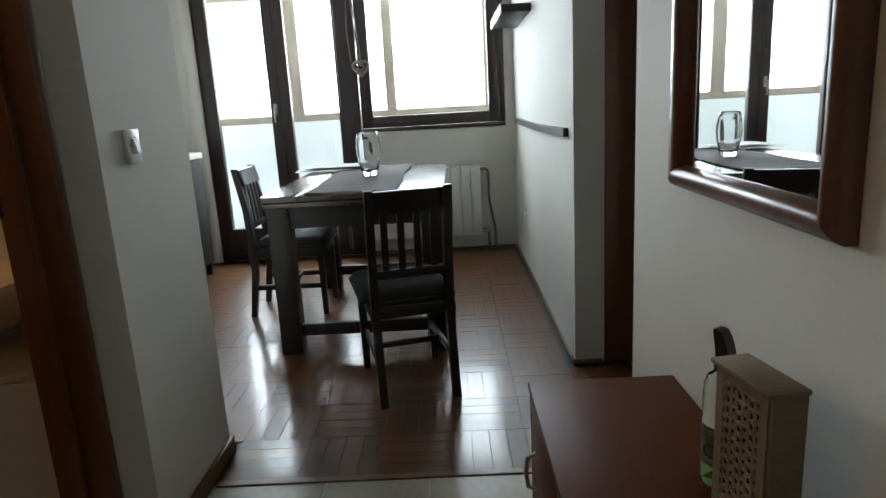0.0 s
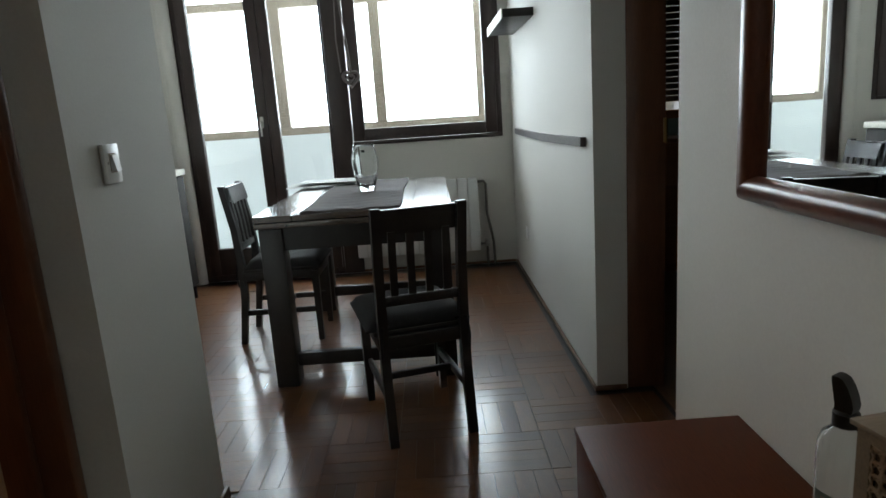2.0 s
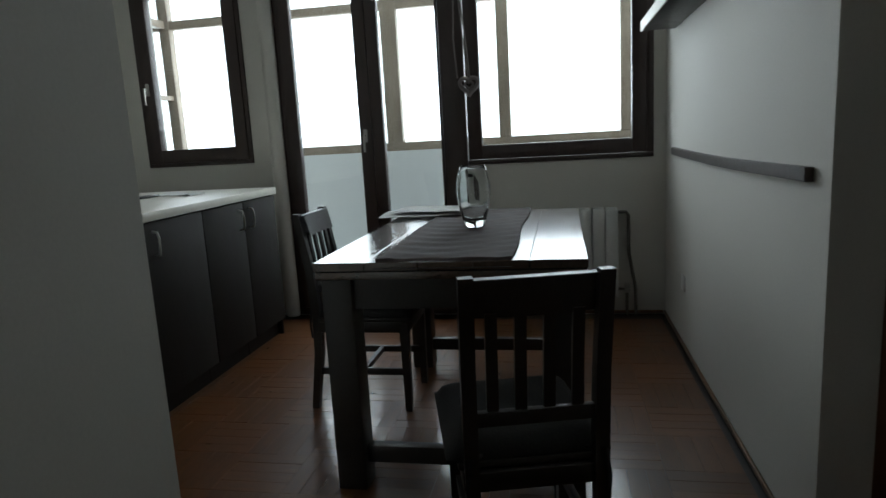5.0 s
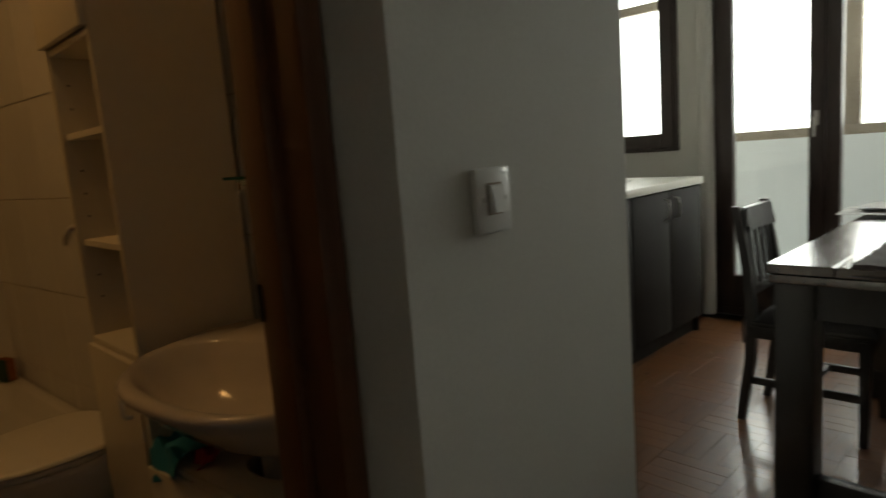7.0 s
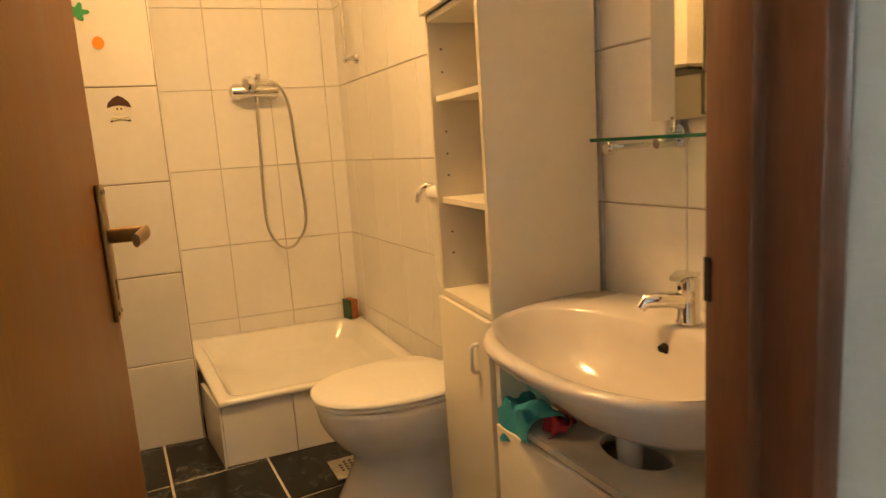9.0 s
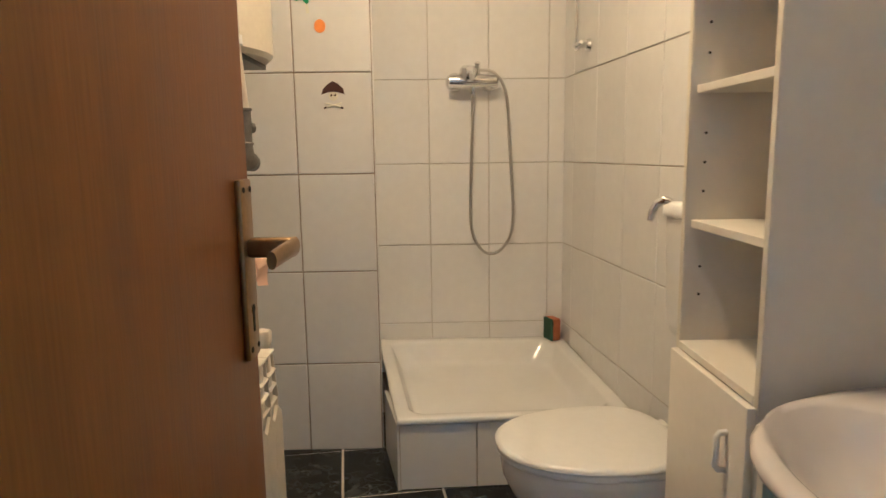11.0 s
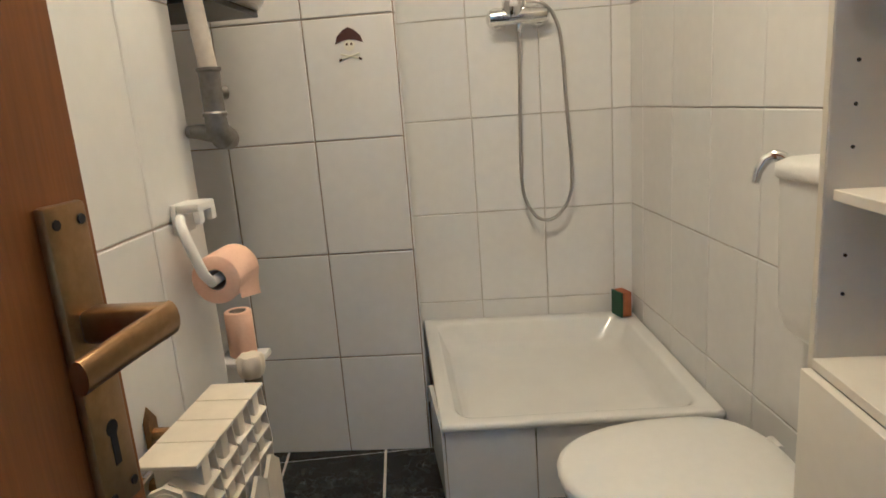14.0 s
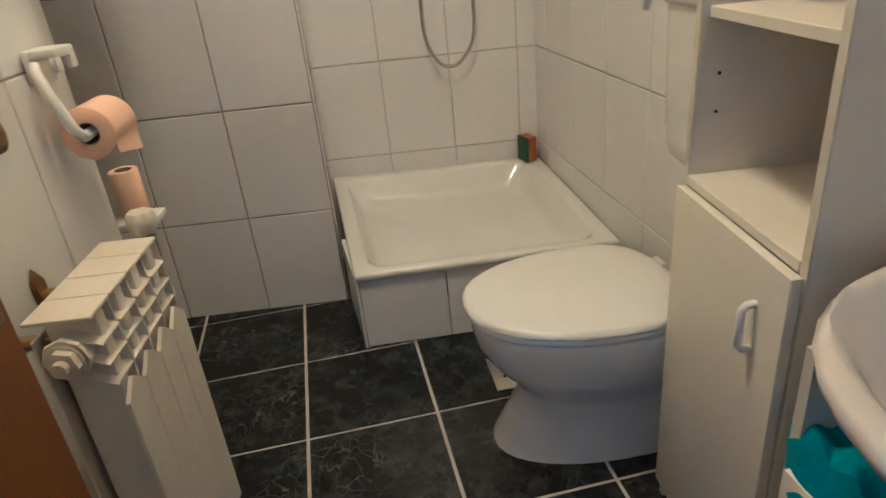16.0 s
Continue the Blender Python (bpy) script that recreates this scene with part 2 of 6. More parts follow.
def marble_material():
    m, nt, p = nodes_of("dark_marble_tile")
    co = nt.nodes.new("ShaderNodeTexCoord")
    info = nt.nodes.new("ShaderNodeObjectInfo")
    sc = nt.nodes.new("ShaderNodeVectorMath")
    sc.operation = 'SCALE'
    comb = nt.nodes.new("ShaderNodeCombineXYZ")
    for i in range(3):
        nt.links.new(info.outputs["Random"], comb.inputs[i])
    nt.links.new(comb.outputs[0], sc.inputs[0])
    sc.inputs["Scale"].default_value = 40
    add = nt.nodes.new("ShaderNodeVectorMath")
    nt.links.new(co.outputs["Object"], add.inputs[0])
    nt.links.new(sc.outputs[0], add.inputs[1])
    cloud = nt.nodes.new("ShaderNodeTexNoise")
    cloud.inputs["Scale"].default_value, cloud.inputs["Detail"].default_value = 15, 10
    cloud.inputs["Roughness"].default_value = 0.7
    warp = nt.nodes.new("ShaderNodeTexNoise")
    warp.inputs["Scale"].default_value, warp.inputs["Detail"].default_value = 5, 4
    mixv = nt.nodes.new("ShaderNodeMixRGB")
    mixv.inputs[0].default_value = 0.22
    nt.links.new(add.outputs[0], warp.inputs["Vector"])
    nt.links.new(add.outputs[0], cloud.inputs["Vector"])
    nt.links.new(add.outputs[0], mixv.inputs[1])
    nt.links.new(warp.outputs["Color"], mixv.inputs[2])
    vor = nt.nodes.new("ShaderNodeTexVoronoi")
    vor.feature = 'DISTANCE_TO_EDGE'
    vor.inputs["Scale"].default_value = 25
    nt.links.new(mixv.outputs[0], vor.inputs["Vector"])
    vein = nt.nodes.new("ShaderNodeValToRGB")
    vein.color_ramp.elements[0].position, vein.color_ramp.elements[1].position = 0.0, 0.035
    vein.color_ramp.elements[0].color, vein.color_ramp.elements[1].color = (1, 1, 1, 1), (0, 0, 0, 1)
    nt.links.new(vor.outputs["Distance"], vein.inputs[0])
    patch = nt.nodes.new("ShaderNodeValToRGB")
    patch.color_ramp.elements[0].position, patch.color_ramp.elements[1].position = 0.46, 0.74
    patch.color_ramp.elements[0].color, patch.color_ramp.elements[1].color = (0.006, 0.0075, 0.009, 1), (0.060, 0.066, 0.068, 1)
    nt.links.new(cloud.outputs[0], patch.inputs[0])
    gate = nt.nodes.new("ShaderNodeMath")
    gate.operation = 'MULTIPLY'
    thin = nt.nodes.new("ShaderNodeMapRange")
    thin.inputs[1].default_value, thin.inputs[2].default_value = 0.44, 0.66
    nt.links.new(warp.outputs[0], thin.inputs[0])
    nt.links.new(vein.outputs[0], gate.inputs[0])
    nt.links.new(thin.outputs[0], gate.inputs[1])
    mix = nt.nodes.new("ShaderNodeMixRGB")
    mix.inputs[2].default_value = (0.12, 0.125, 0.12, 1)
    nt.links.new(gate.outputs[0], mix.inputs[0])
    nt.links.new(patch.outputs[0], mix.inputs[1])
    nt.links.new(mix.outputs[0], p.inputs["Base Color"])
    p.inputs["Roughness"].default_value = 0.24
    p.inputs["Specular IOR Level"].default_value = 0.35
    return m


MARBLE = marble_material()


# ---- mesh building ----
class Shape:
    """Collects faces of one mesh."""

    def __init__(self):
        self.v, self.f = [], []

    def add(self, verts, faces):
        n = len(self.v)
        self.v += [tuple(p) for p in verts]
        self.f += [tuple(n + i for i in f) for f in faces]
        return self

    def box(self, x0, x1, y0, y1, z0, z1, r=0.0, seg=2):
        if r <= 0:
            v = [(x, y, z) for x in (x0, x1) for y in (y0, y1) for z in (z0, z1)]
            return self.add(v, [(0, 1, 3, 2), (4, 6, 7, 5), (0, 4, 5, 1), (2, 3, 7, 6), (0, 2, 6, 4), (1, 5, 7, 3)])
        bm = bmesh.new()
        bmesh.ops.create_cube(bm, size=1, matrix=Matrix.LocRotScale(((x0 + x1) / 2, (y0 + y1) / 2, (z0 + z1) / 2), None, (abs(x1 - x0), abs(y1 - y0), abs(z1 - z0))))
        bmesh.ops.bevel(bm, geom=bm.edges[:], offset=r, segments=seg, affect='EDGES', profile=0.5)
        return self.take(bm)

    def take(self, bm):
        bm.verts.index_update()
        self.add([v.co[:] for v in bm.verts], [[v.index for v in f.verts] for f in bm.faces])
        bm.free()
        return self

    def tube(self, pts, r, seg=12, caps=True):
        """A round bar along a line of points; r may be one radius or one for each point."""
        pts = [Vector(p) for p in pts]
        rs = r if isinstance(r, (list, tuple)) else [r] * len(pts)
        up, verts, faces = None, [], []
        for i, p in enumerate(pts):
            d = (pts[min(i + 1, len(pts) - 1)] - pts[max(i - 1, 0)]).normalized()
            if up is None:
                up = d.orthogonal().normalized()
            up = (up - d * up.dot(d)).normalized()
            side = d.cross(up)
            for k in range(seg):
                a = 2 * math.pi * k / seg
                verts.append(p + (up * math.cos(a) + side * math.sin(a)) * rs[i])
        for i in range(len(pts) - 1):
            for k in range(seg):
                k2 = (k + 1) % seg
                faces.append((i * seg + k, i * seg + k2, (i + 1) * seg + k2, (i + 1) * seg + k))
        if caps:
            faces.append(tuple(reversed(range(seg))))
            faces.append(tuple((len(pts) - 1) * seg + k for k in range(seg)))
        return self.add(verts, faces)

    def lathe(self, prof, cx=0, cy=0, seg=32, sx=1.0, sy=1.0):
        """A turned body about an upright axis; prof: (radius, height) pairs."""
        verts, faces = [], []
        for rr, z in prof:
            for k in range(seg):
                a = 2 * math.pi * k / seg
                verts.append((cx + rr * sx * math.cos(a), cy + rr * sy * math.sin(a), z))
        for i in range(len(prof) - 1):
            for k in range(seg):
                k2 = (k + 1) % seg
                faces.append((i * seg + k, i * seg + k2, (i + 1) * seg + k2, (i + 1) * seg + k))
        return self.add(verts, faces)

    def loft(self, rings, cap0=True, cap1=True):
        n = len(rings[0])
        verts = [p for ring in rings for p in ring]
        faces = []
        for i in range(len(rings) - 1):
            for k in range(n):
                k2 = (k + 1) % n
                faces.append((i * n + k, i * n + k2, (i + 1) * n + k2, (i + 1) * n + k))
        if cap0:
            faces.append(tuple(reversed(range(n))))
        if cap1:
            faces.append(tuple((len(rings) - 1) * n + k for k in range(n)))
        return self.add(verts, faces)

    def sheet(self, fn, nu, nv, thick=0.0):
        verts = [fn(i / nu, j / nv) for j in range(nv + 1) for i in range(nu + 1)]
        w = nu + 1
        faces = [(j * w + i, j * w + i + 1, (j + 1) * w + i + 1, (j + 1) * w + i) for j in range(nv) for i in range(nu)]
        if not thick:
            return self.add(verts, faces)
        n = len(verts)
        low = [(x, y, z - thick) for x, y, z in verts]
        faces += [tuple(n + i for i in reversed(f)) for f in faces]
        rim = [i for i in range(w)] + [j * w + nu for j in range(1, nv + 1)] + [nv * w + i for i in range(nu - 1, -1, -1)] + [j * w for j in range(nv - 1, 0, -1)]
        for a, b in zip(rim, rim[1:] + rim[:1]):
            faces.append((a, n + a, n + b, b))
        return self.add(verts + low, faces)

    def turned(self, m):
        self.v = [tuple(m @ Vector(p)) for p in self.v]
        return self

    def mesh(self, name, mat, smooth=35):
        me = bpy.data.meshes.new(name)
        me.from_pydata(self.v, [], self.f)
        bm = bmesh.new()
        bm.from_mesh(me)
        bmesh.ops.recalc_face_normals(bm, faces=bm.faces)
        bm.to_mesh(me)
        bm.free()
        if smooth:
            me.polygons.foreach_set("use_smooth", [True] * len(me.polygons))
            me.set_sharp_from_angle(angle=radians(smooth))
        if mat:
            me.materials.append(mat)
        return me


def part(name, shape, mat, parent=None, label="", smooth=35):
    ob = new(name, shape.mesh(name, mat, smooth))
    if parent is not None:
        ob.parent = parent
    if label:
        ob["label"] = label
    return ob


def thing(name, label, category, group="", at=None):
    return tagged(new(name) if at is None else at, label, category, group)


def structure(name, shape, mat, label, category, smooth=30):
    return tagged(part(name, shape, mat, None, label, smooth), label, category, "", "structure")


def B(*a, **k):
    return Shape().box(*a, **k)


def arc(cx, cy, r, a0, a1, n):
    return [(cx + r * math.cos(radians(a0 + (a1 - a0) * i / n)), cy + r * math.sin(radians(a0 + (a1 - a0) * i / n))) for i in range(n + 1)]


# ---- plan ----
CEILING = 2.55
XL, XR = -0.60, 0.76          # hall
XD = 0.715                    # dining wall
YW = 5.156                    # window wall
YK = 2.18                     # end of the bathroom block
YT = 1.985                    # tiles end, parquet begins
XB, XP = -3.433, -2.938       # shower back wall, pillar wall
YN = 2.0                      # wall behind the basin
YL = 0.63                     # bathroom radiator wall

# ---- structure ----
# floors
hall_floor = structure("floor_hall", B(XL, 1.0, -1.3, YT, -0.12, -0.006), GROUT_P, "beige ceramic tile floor in the hallway", "floor")
dining_floor = structure("floor_dining", B(-2.85, 0.95, YT, YW, -0.12, -0.005).box(-2.85, XL, YK - 0.1, YW, -0.12, -0.005), DARKWOOD, "brown block parquet floor with a worn gloss", "floor")
bath_floor = structure("floor_bathroom", B(-3.6, -0.602, 0.0, 2.05, -0.12, -0.004), GROUT_P, "dark marbled tile floor in the bathroom", "floor")
structure("floor_bedroom", B(0.952, 4.2, 0.6, YW, -0.12, 0.0), LINOLEUM, "brown floor of the dark bedroom", "floor")
structure("threshold", B(-0.79, -0.60, 0.89, 1.60, -0.004, 0.012, r=0.004), JAMB, "brown wooden door threshold", "threshold")
structure("ceiling_1", B(-3.7, 4.3, -1.4, YW + 0.25, CEILING, CEILING + 0.15), CEIL, "plain white painted ceiling", "ceiling")

# hall walls; the bathroom doorway lies between 0.84 and 1.66
structure("wall_hall_left", Shape().loft([[(XL, 1.668, z), (XL, YK, z), (-0.77, YK, z), (-0.77, 1.638, z), (-0.672, 1.638, z)] for z in (0, CEILING)]).box(-0.77, XL, -1.4, 0.84, 0, CEILING).box(-0.77, XL, 0.84, 1.636, 2.08, CEILING), WALL, "off-white painted wall beside the bathroom door", "wall")
structure("wall_kitchen", B(-2.9, -0.772, 2.105, YK, 0, CEILING), WALL, "off-white painted kitchen side wall", "wall")
structure("wall_kitchen_left", B(-3.0, -2.85, YK, YW, 0, CEILING), WALL, "off-white kitchen wall", "wall")
structure("wall_hall_right", B(XR, 0.95, -1.4, 2.085, 0, CEILING), WALL, "off-white hallway wall under a framed mirror", "wall")
structure("wall_hall_end", B(-0.77, 0.95, -1.5, -1.4, 0, CEILING), WALL, "plain off-white hallway end wall", "wall")
structure("wall_dining_right", B(XD, 0.84, 2.80, YW, 0, CEILING), WALL, "off-white dining wall with a dark rail", "wall")
structure("wall_above_door", B(0.76, 0.95, 2.085, 2.80, 2.08, CEILING), WALL, "off-white wall above the bedroom door", "wall")
structure("wall_bedroom", B(0.842, 0.95, 2.87, YW, 0, CEILING).box(4.2, 4.35, 0.5, YW, 0, CEILING).box(0.952, 4.2, 0.5, 0.6, 0, CEILING), WALL, "plain bedroom walls", "wall")

# window wall: pieces round the small window, the balcony door, the large window and the bedroom window
DL, DR = -1.66, -0.60
WT = 2.24
ww = Shape()
ww.box(-3.0, -2.65, YW, YW + 0.22, 0, CEILING)
ww.box(-2.65, -1.885, YW, YW + 0.22, 0, 1.035).box(-2.65, -1.885, YW, YW + 0.22, WT, CEILING)
ww.box(-1.885, DL, YW, YW + 0.22, 0, CEILING)
ww.box(DL, 0.645, YW, YW + 0.22, WT, CEILING)
ww.box(DR, 0.645, YW, YW + 0.22, 0, 0.955)
ww.box(0.645, 1.6, YW, YW + 0.22, 0, CEILING)
ww.box(1.6, 2.9, YW, YW + 0.22, 0, 1.0).box(1.6, 2.9, YW, YW + 0.22, WT, CEILING).box(2.9, 4.35, YW, YW + 0.22, 0, CEILING)
structure("wall_window", ww, WALL, "off-white wall with dark framed windows and balcony door", "wall")
structure("wall_corner_pipe", Shape().tube([(-1.70, YW - 0.03, 0.0), (-1.70, YW - 0.03, CEILING)], 0.045, 16), WALL, "off-white boxed pipe in the wall corner", "pipe")

# bathroom shell (grout shows between the tiles)
def wall_line(x):
    return 1.733 + (x - XB) * 0.112


def tiles_on(wall, o, u, n, us, zs, gap=0.003, lift=0.0045, mat=None, shared={}):
    """Tiles on an upright wall: o start, u direction along it, n outward normal, us and zs the joints."""
    u, n, o = Vector(u).normalized(), Vector(n).normalized(), Vector(o)
    for a, b in zip(us, us[1:]):
        for c, d in zip(zs, zs[1:]):
            w, h = round(b - a - gap, 4), round(d - c - gap, 4)
            mat = mat or TILE
            key = (w, h, mat.name)
            if key not in shared:
                e = 0.0025
                v = [(-w / 2, -h / 2, 0), (w / 2, -h / 2, 0), (w / 2, h / 2, 0), (-w / 2, h / 2, 0)]
                v2 = [(x - e * (1 if x > 0 else -1), y - e * (1 if y > 0 else -1), lift) for x, y, z in v]
                v1 = [(x, y, lift - 0.002) for x, y, z in v]
                s = Shape().loft([v, v1, v2])
                shared[key] = s.mesh("tile", mat, 20)
            ob = new("tile", shared[key])
            ob.parent = wall
            up = Vector((0, 0, 1))
            m = Matrix((u, up, n)).transposed().to_4x4()
            jit = random.uniform(-0.0006, 0.0006)
            m.translation = o + u * ((a + b) / 2) + up * ((c + d) / 2) + n * (0.0005 + jit)
            ob.matrix_basis = m


ROWS_S = [0.003, 0.365, 0.726, 1.088, 1.450, 1.811, 2.172, 2.533]
ROWS_P = [-0.002, 0.347, 0.703, 1.064, 1.424, 1.784, 2.144, 2.504]
ROWS_N = [0.25, 0.608, 0.968, 1.334, 1.694, 2.054, 2.414]
ROWS_L = [-0.002, 0.28, 0.63, 0.985, 1.36, 1.72, 2.08, 2.44]
wall_shower = structure("wall_shower", B(-3.6, XB, 0.80, 1.95, 0, CEILING), GROUT_P, "white tiled wall behind the shower", "wall")
wall_pillar = structure("wall_pillar", Shape().loft([[(-3.6, 0.0, z), (XP, 0.0, z), (XP, 0.935, z), (-3.6, 0.844, z)] for z in (0, CEILING)]), GROUT_D, "white tiled wall projecting beside the shower", "wall")
wr = Shape()
wr.add([(XB, wall_line(XB), 0), (-1.60, wall_line(-1.60), 0), (-1.60, 2.2, 0), (XB, 2.2, 0), (XB, wall_line(XB), CEILING), (-1.60, wall_line(-1.60), CEILING), (-1.60, 2.2, CEILING), (XB, 2.2, CEILING)],
       [(3, 2, 1, 0), (4, 5, 6, 7), (0, 1, 5, 4), (1, 2, 6, 5), (2, 3, 7, 6), (3, 0, 4, 7)])
wr.v = [(x, min(y, 2.01), z) for x, y, z in wr.v]
wr.v = [((-1.945 if x == -1.60 else x), y, z) for x, y, z in wr.v]
wall_right = structure("wall_bath_right", wr, GROUT_L, "white tiled wall behind the toilet", "wall")
NICHE = pose(-1.575, YN, 0, 0, 0, 6.4)      # the basin wall runs parallel to the toilet wall
IN_NICHE = NICHE @ pose(1.575, -YN, 0)
ON_NICHE = NICHE @ pose(1.538, -YN, 0)
wall_niche = structure("wall_niche", B(-1.945, -0.766, YN, YN + 0.01, 0, CEILING).turned(IN_NICHE), GROUT_L, "white tiled wall behind the wash basin", "wall")
wall_left = structure("wall_bath_left", B(-2.14, -0.772, 0.45, YL, 0, CEILING), GROUT_L, "white tiled wall behind the radiator", "wall")
structure("wall_bath_recess", B(-3.0, -0.77, -0.05, 0.05, 0, CEILING).box(-2.142, -2.13, 0.05, 0.45, 0, CEILING), WALL, "plain recess walls beside the boiler", "wall")
structure("recess_ledge", B(-2.235, -2.1485, 0.60, 0.695, 0.650, 0.665, r=0.003), TILE, "small white ledge on the wall end", "ledge")

# door frames
dj = thing("door_frame_bathroom", "glossy brown wooden frame of the bathroom doorway", "door frame")
dj["kind"] = "structure"
part("jamb", Shape().box(-0.80, -0.67, 1.600, 1.636, 0, 2.08, r=0.006).box(-0.80, -0.735, 1.582, 1.602, 0, 2.06, r=0.004), JAMB, dj)
part("jamb", Shape().box(-0.80, -0.67, 0.842, 0.885, 0, 2.08, r=0.006), JAMB, dj)
part("lintel", B(-0.80, -0.67, 0.886, 1.599, 2.03, 2.08, r=0.006), JAMB, dj)
part("strike_plate", B(-0.7985, -0.790, 1.580, 1.5815, 0.945, 0.995), HOLE, dj, "dark worn lock mortise")
bj = thing("door_frame_bedroom", "dark brown wooden frame of the bedroom doorway", "door frame")
bj["kind"] = "structure"
part("jamb", B(0.842, 0.99, 2.800, 2.868, 0, 2.08, r=0.005), JAMB, bj)
part("jamb", B(0.952, 1.0, 2.03, 2.084, 0, 2.08, r=0.005), JAMB, bj)
part("lintel", B(0.842, 0.99, 2.09, 2.799, 2.03, 2.079, r=0.005), JAMB, bj)
part("hinge", Shape().tube([(0.985, 2.792, 0.98), (0.985, 2.792, 1.07)], 0.008, 10), BRASS, bj)

# baseboards
structure("baseboard_right", B(XD - 0.012, XD - 0.001, 2.81, YW - 0.012, 0, 0.022, r=0.004), PINE_B, "thin brown wooden baseboard", "baseboard")
structure("baseboard_end", B(XD - 0.012, 0.835, 2.788, 2.799, 0, 0.022, r=0.004), PINE_B, "thin brown wooden baseboard end", "baseboard")
structure("baseboard_window", B(DR + 0.01, XD - 0.013, YW - 0.011, YW - 0.001, 0, 0.020, r=0.004), PINE_B, "thin brown wooden baseboard under the radiator", "baseboard")
structure("baseboard_left", B(XL + 0.001, XL + 0.014, 1.70, YK + 0.012, 0, 0.06, r=0.004).box(-0.75, XL + 0.014, YK + 0.001, YK + 0.014, 0, 0.06, r=0.004), PINE_B, "thin brown wooden baseboard round the wall end", "baseboard")
structure("floor_strip", B(XL + 0.02, XR, YT - 0.012, YT + 0.014, -0.003, 0.004), PINE_B, "narrow strip between tiles and parquet", "trim")


# ---- windows ----
def window_sash(parent, x0, x1, z0, z1, w, y, d=0.06):
    """A sash of four bars and one pane."""
    f = part("sash", Shape().box(x0, x0 + w, y, y + d, z0, z1, r=0.006).box(x1 - w, x1, y, y + d, z0, z1, r=0.006)
             .box(x0 + w - 0.004, x1 - w + 0.004, y + 0.002, y + d - 0.002, z0, z0 + w, r=0.006).box(x0 + w - 0.004, x1 - w + 0.004, y + 0.002, y + d - 0.002, z1 - w, z1, r=0.006), FRAME, parent)
    g = part("pane", B(x0 + w - 0.01, x1 - w + 0.01, y + d / 2 - 0.002, y + d / 2 + 0.002, z0 + w - 0.01, z1 - w + 0.01), PANE, f)
    g.visible_shadow = False
    return f


def lever(parent, x, z, y):
    h = part("handle", Shape().tube([(x, y, z), (x, y - 0.04, z)], 0.007, 10).tube([(x, y - 0.04, z + 0.008), (x, y - 0.042, z - 0.10)], [0.008, 0.006], 10).box(x - 0.013, x + 0.013, y - 0.006, y, z - 0.04, z + 0.04, r=0.003), STEEL, parent, "metal window handle")
    return h


win = thing("window_1", "large dark brown framed window above the radiator", "window")
win["kind"] = "structure"
part("frame", Shape().box(-0.455, 0.645, YW - 0.012, YW + 0.06, 0.957, 0.985, r=0.004).box(0.605, 0.645, YW - 0.010, YW + 0.06, 0.985, WT, r=0.004).box(-0.46, 0.605, YW - 0.010, YW + 0.06, WT - 0.03, WT, r=0.004), FRAME, win)
window_sash(win, -0.45, 0.607, 0.987, WT - 0.03, 0.085, YW - 0.02)
part("sill", B(-0.46, 0.66, YW + 0.07, YW + 0.25, 0.955, 0.975), LOGGIA, win)

bd = thing("balcony_door", "dark brown glazed double balcony door, closed", "door")
bd["kind"] = "structure"
part("frame", Shape().box(DL, DL + 0.04, YW - 0.012, YW + 0.07, 0, WT, r=0.005).box(DR - 0.005, -0.46, YW - 0.014, YW + 0.07, 0, WT, r=0.005).box(DL + 0.04, DR - 0.005, YW - 0.012, YW + 0.07, WT - 0.04, WT, r=0.004).box(DL + 0.04, DR - 0.005, YW - 0.01, YW + 0.07, 0, 0.05, r=0.004), FRAME, bd)
for a, b in ((-1.62, -1.058), (-1.056, -0.608)):
    if a < -1.1:
        leaf = Shape().box(a, a + 0.075, YW - 0.025, YW + 0.03, 0.05, WT - 0.04, r=0.006).box(b - 0.08, b, YW - 0.028, YW + 0.03, 0.05, WT - 0.04, r=0.006)
        g0, g1 = a + 0.065, b - 0.07
    else:
        leaf = Shape().box(a, a + 0.075, YW - 0.025, YW + 0.03, 0.05, WT - 0.04, r=0.006).box(b - 0.012, b, YW - 0.025, YW + 0.03, 0.05, WT - 0.04, r=0.004)
        g0, g1 = a + 0.065, b - 0.01
    leaf.box(g0 + 0.006, g1 - 0.006, YW - 0.022, YW + 0.028, 0.051, 0.255, r=0.006).box(g0 + 0.006, g1 - 0.006, YW - 0.022, YW + 0.028, WT - 0.12, WT - 0.042, r=0.006)
    lf = part("leaf", leaf, FRAME, bd)
    gp = part("pane", B(g0, g1, YW, YW + 0.004, 0.25, WT - 0.115), PANE, lf)
    gp.visible_shadow = False
    if a < -1.1:
        lever(lf, -1.10, 1.17, YW - 0.028)

sw = thing("window_2", "small dark brown framed kitchen window", "window")
sw["kind"] = "structure"
part("frame", Shape().box(-2.65, -2.61, YW - 0.012, YW + 0.06, 1.036, WT, r=0.004).box(-1.925, -1.885, YW - 0.012, YW + 0.06, 1.036, WT, r=0.004).box(-2.61, -1.925, YW - 0.012, YW + 0.06, 1.036, 1.075, r=0.004).box(-2.61, -1.925, YW - 0.012, YW + 0.06, WT - 0.04, WT, r=0.004), FRAME, sw)
ss = window_sash(sw, -2.625, -1.91, 1.06, WT - 0.03, 0.09, YW - 0.025)
lever(ss, -2.58, 1.55, YW - 0.026)

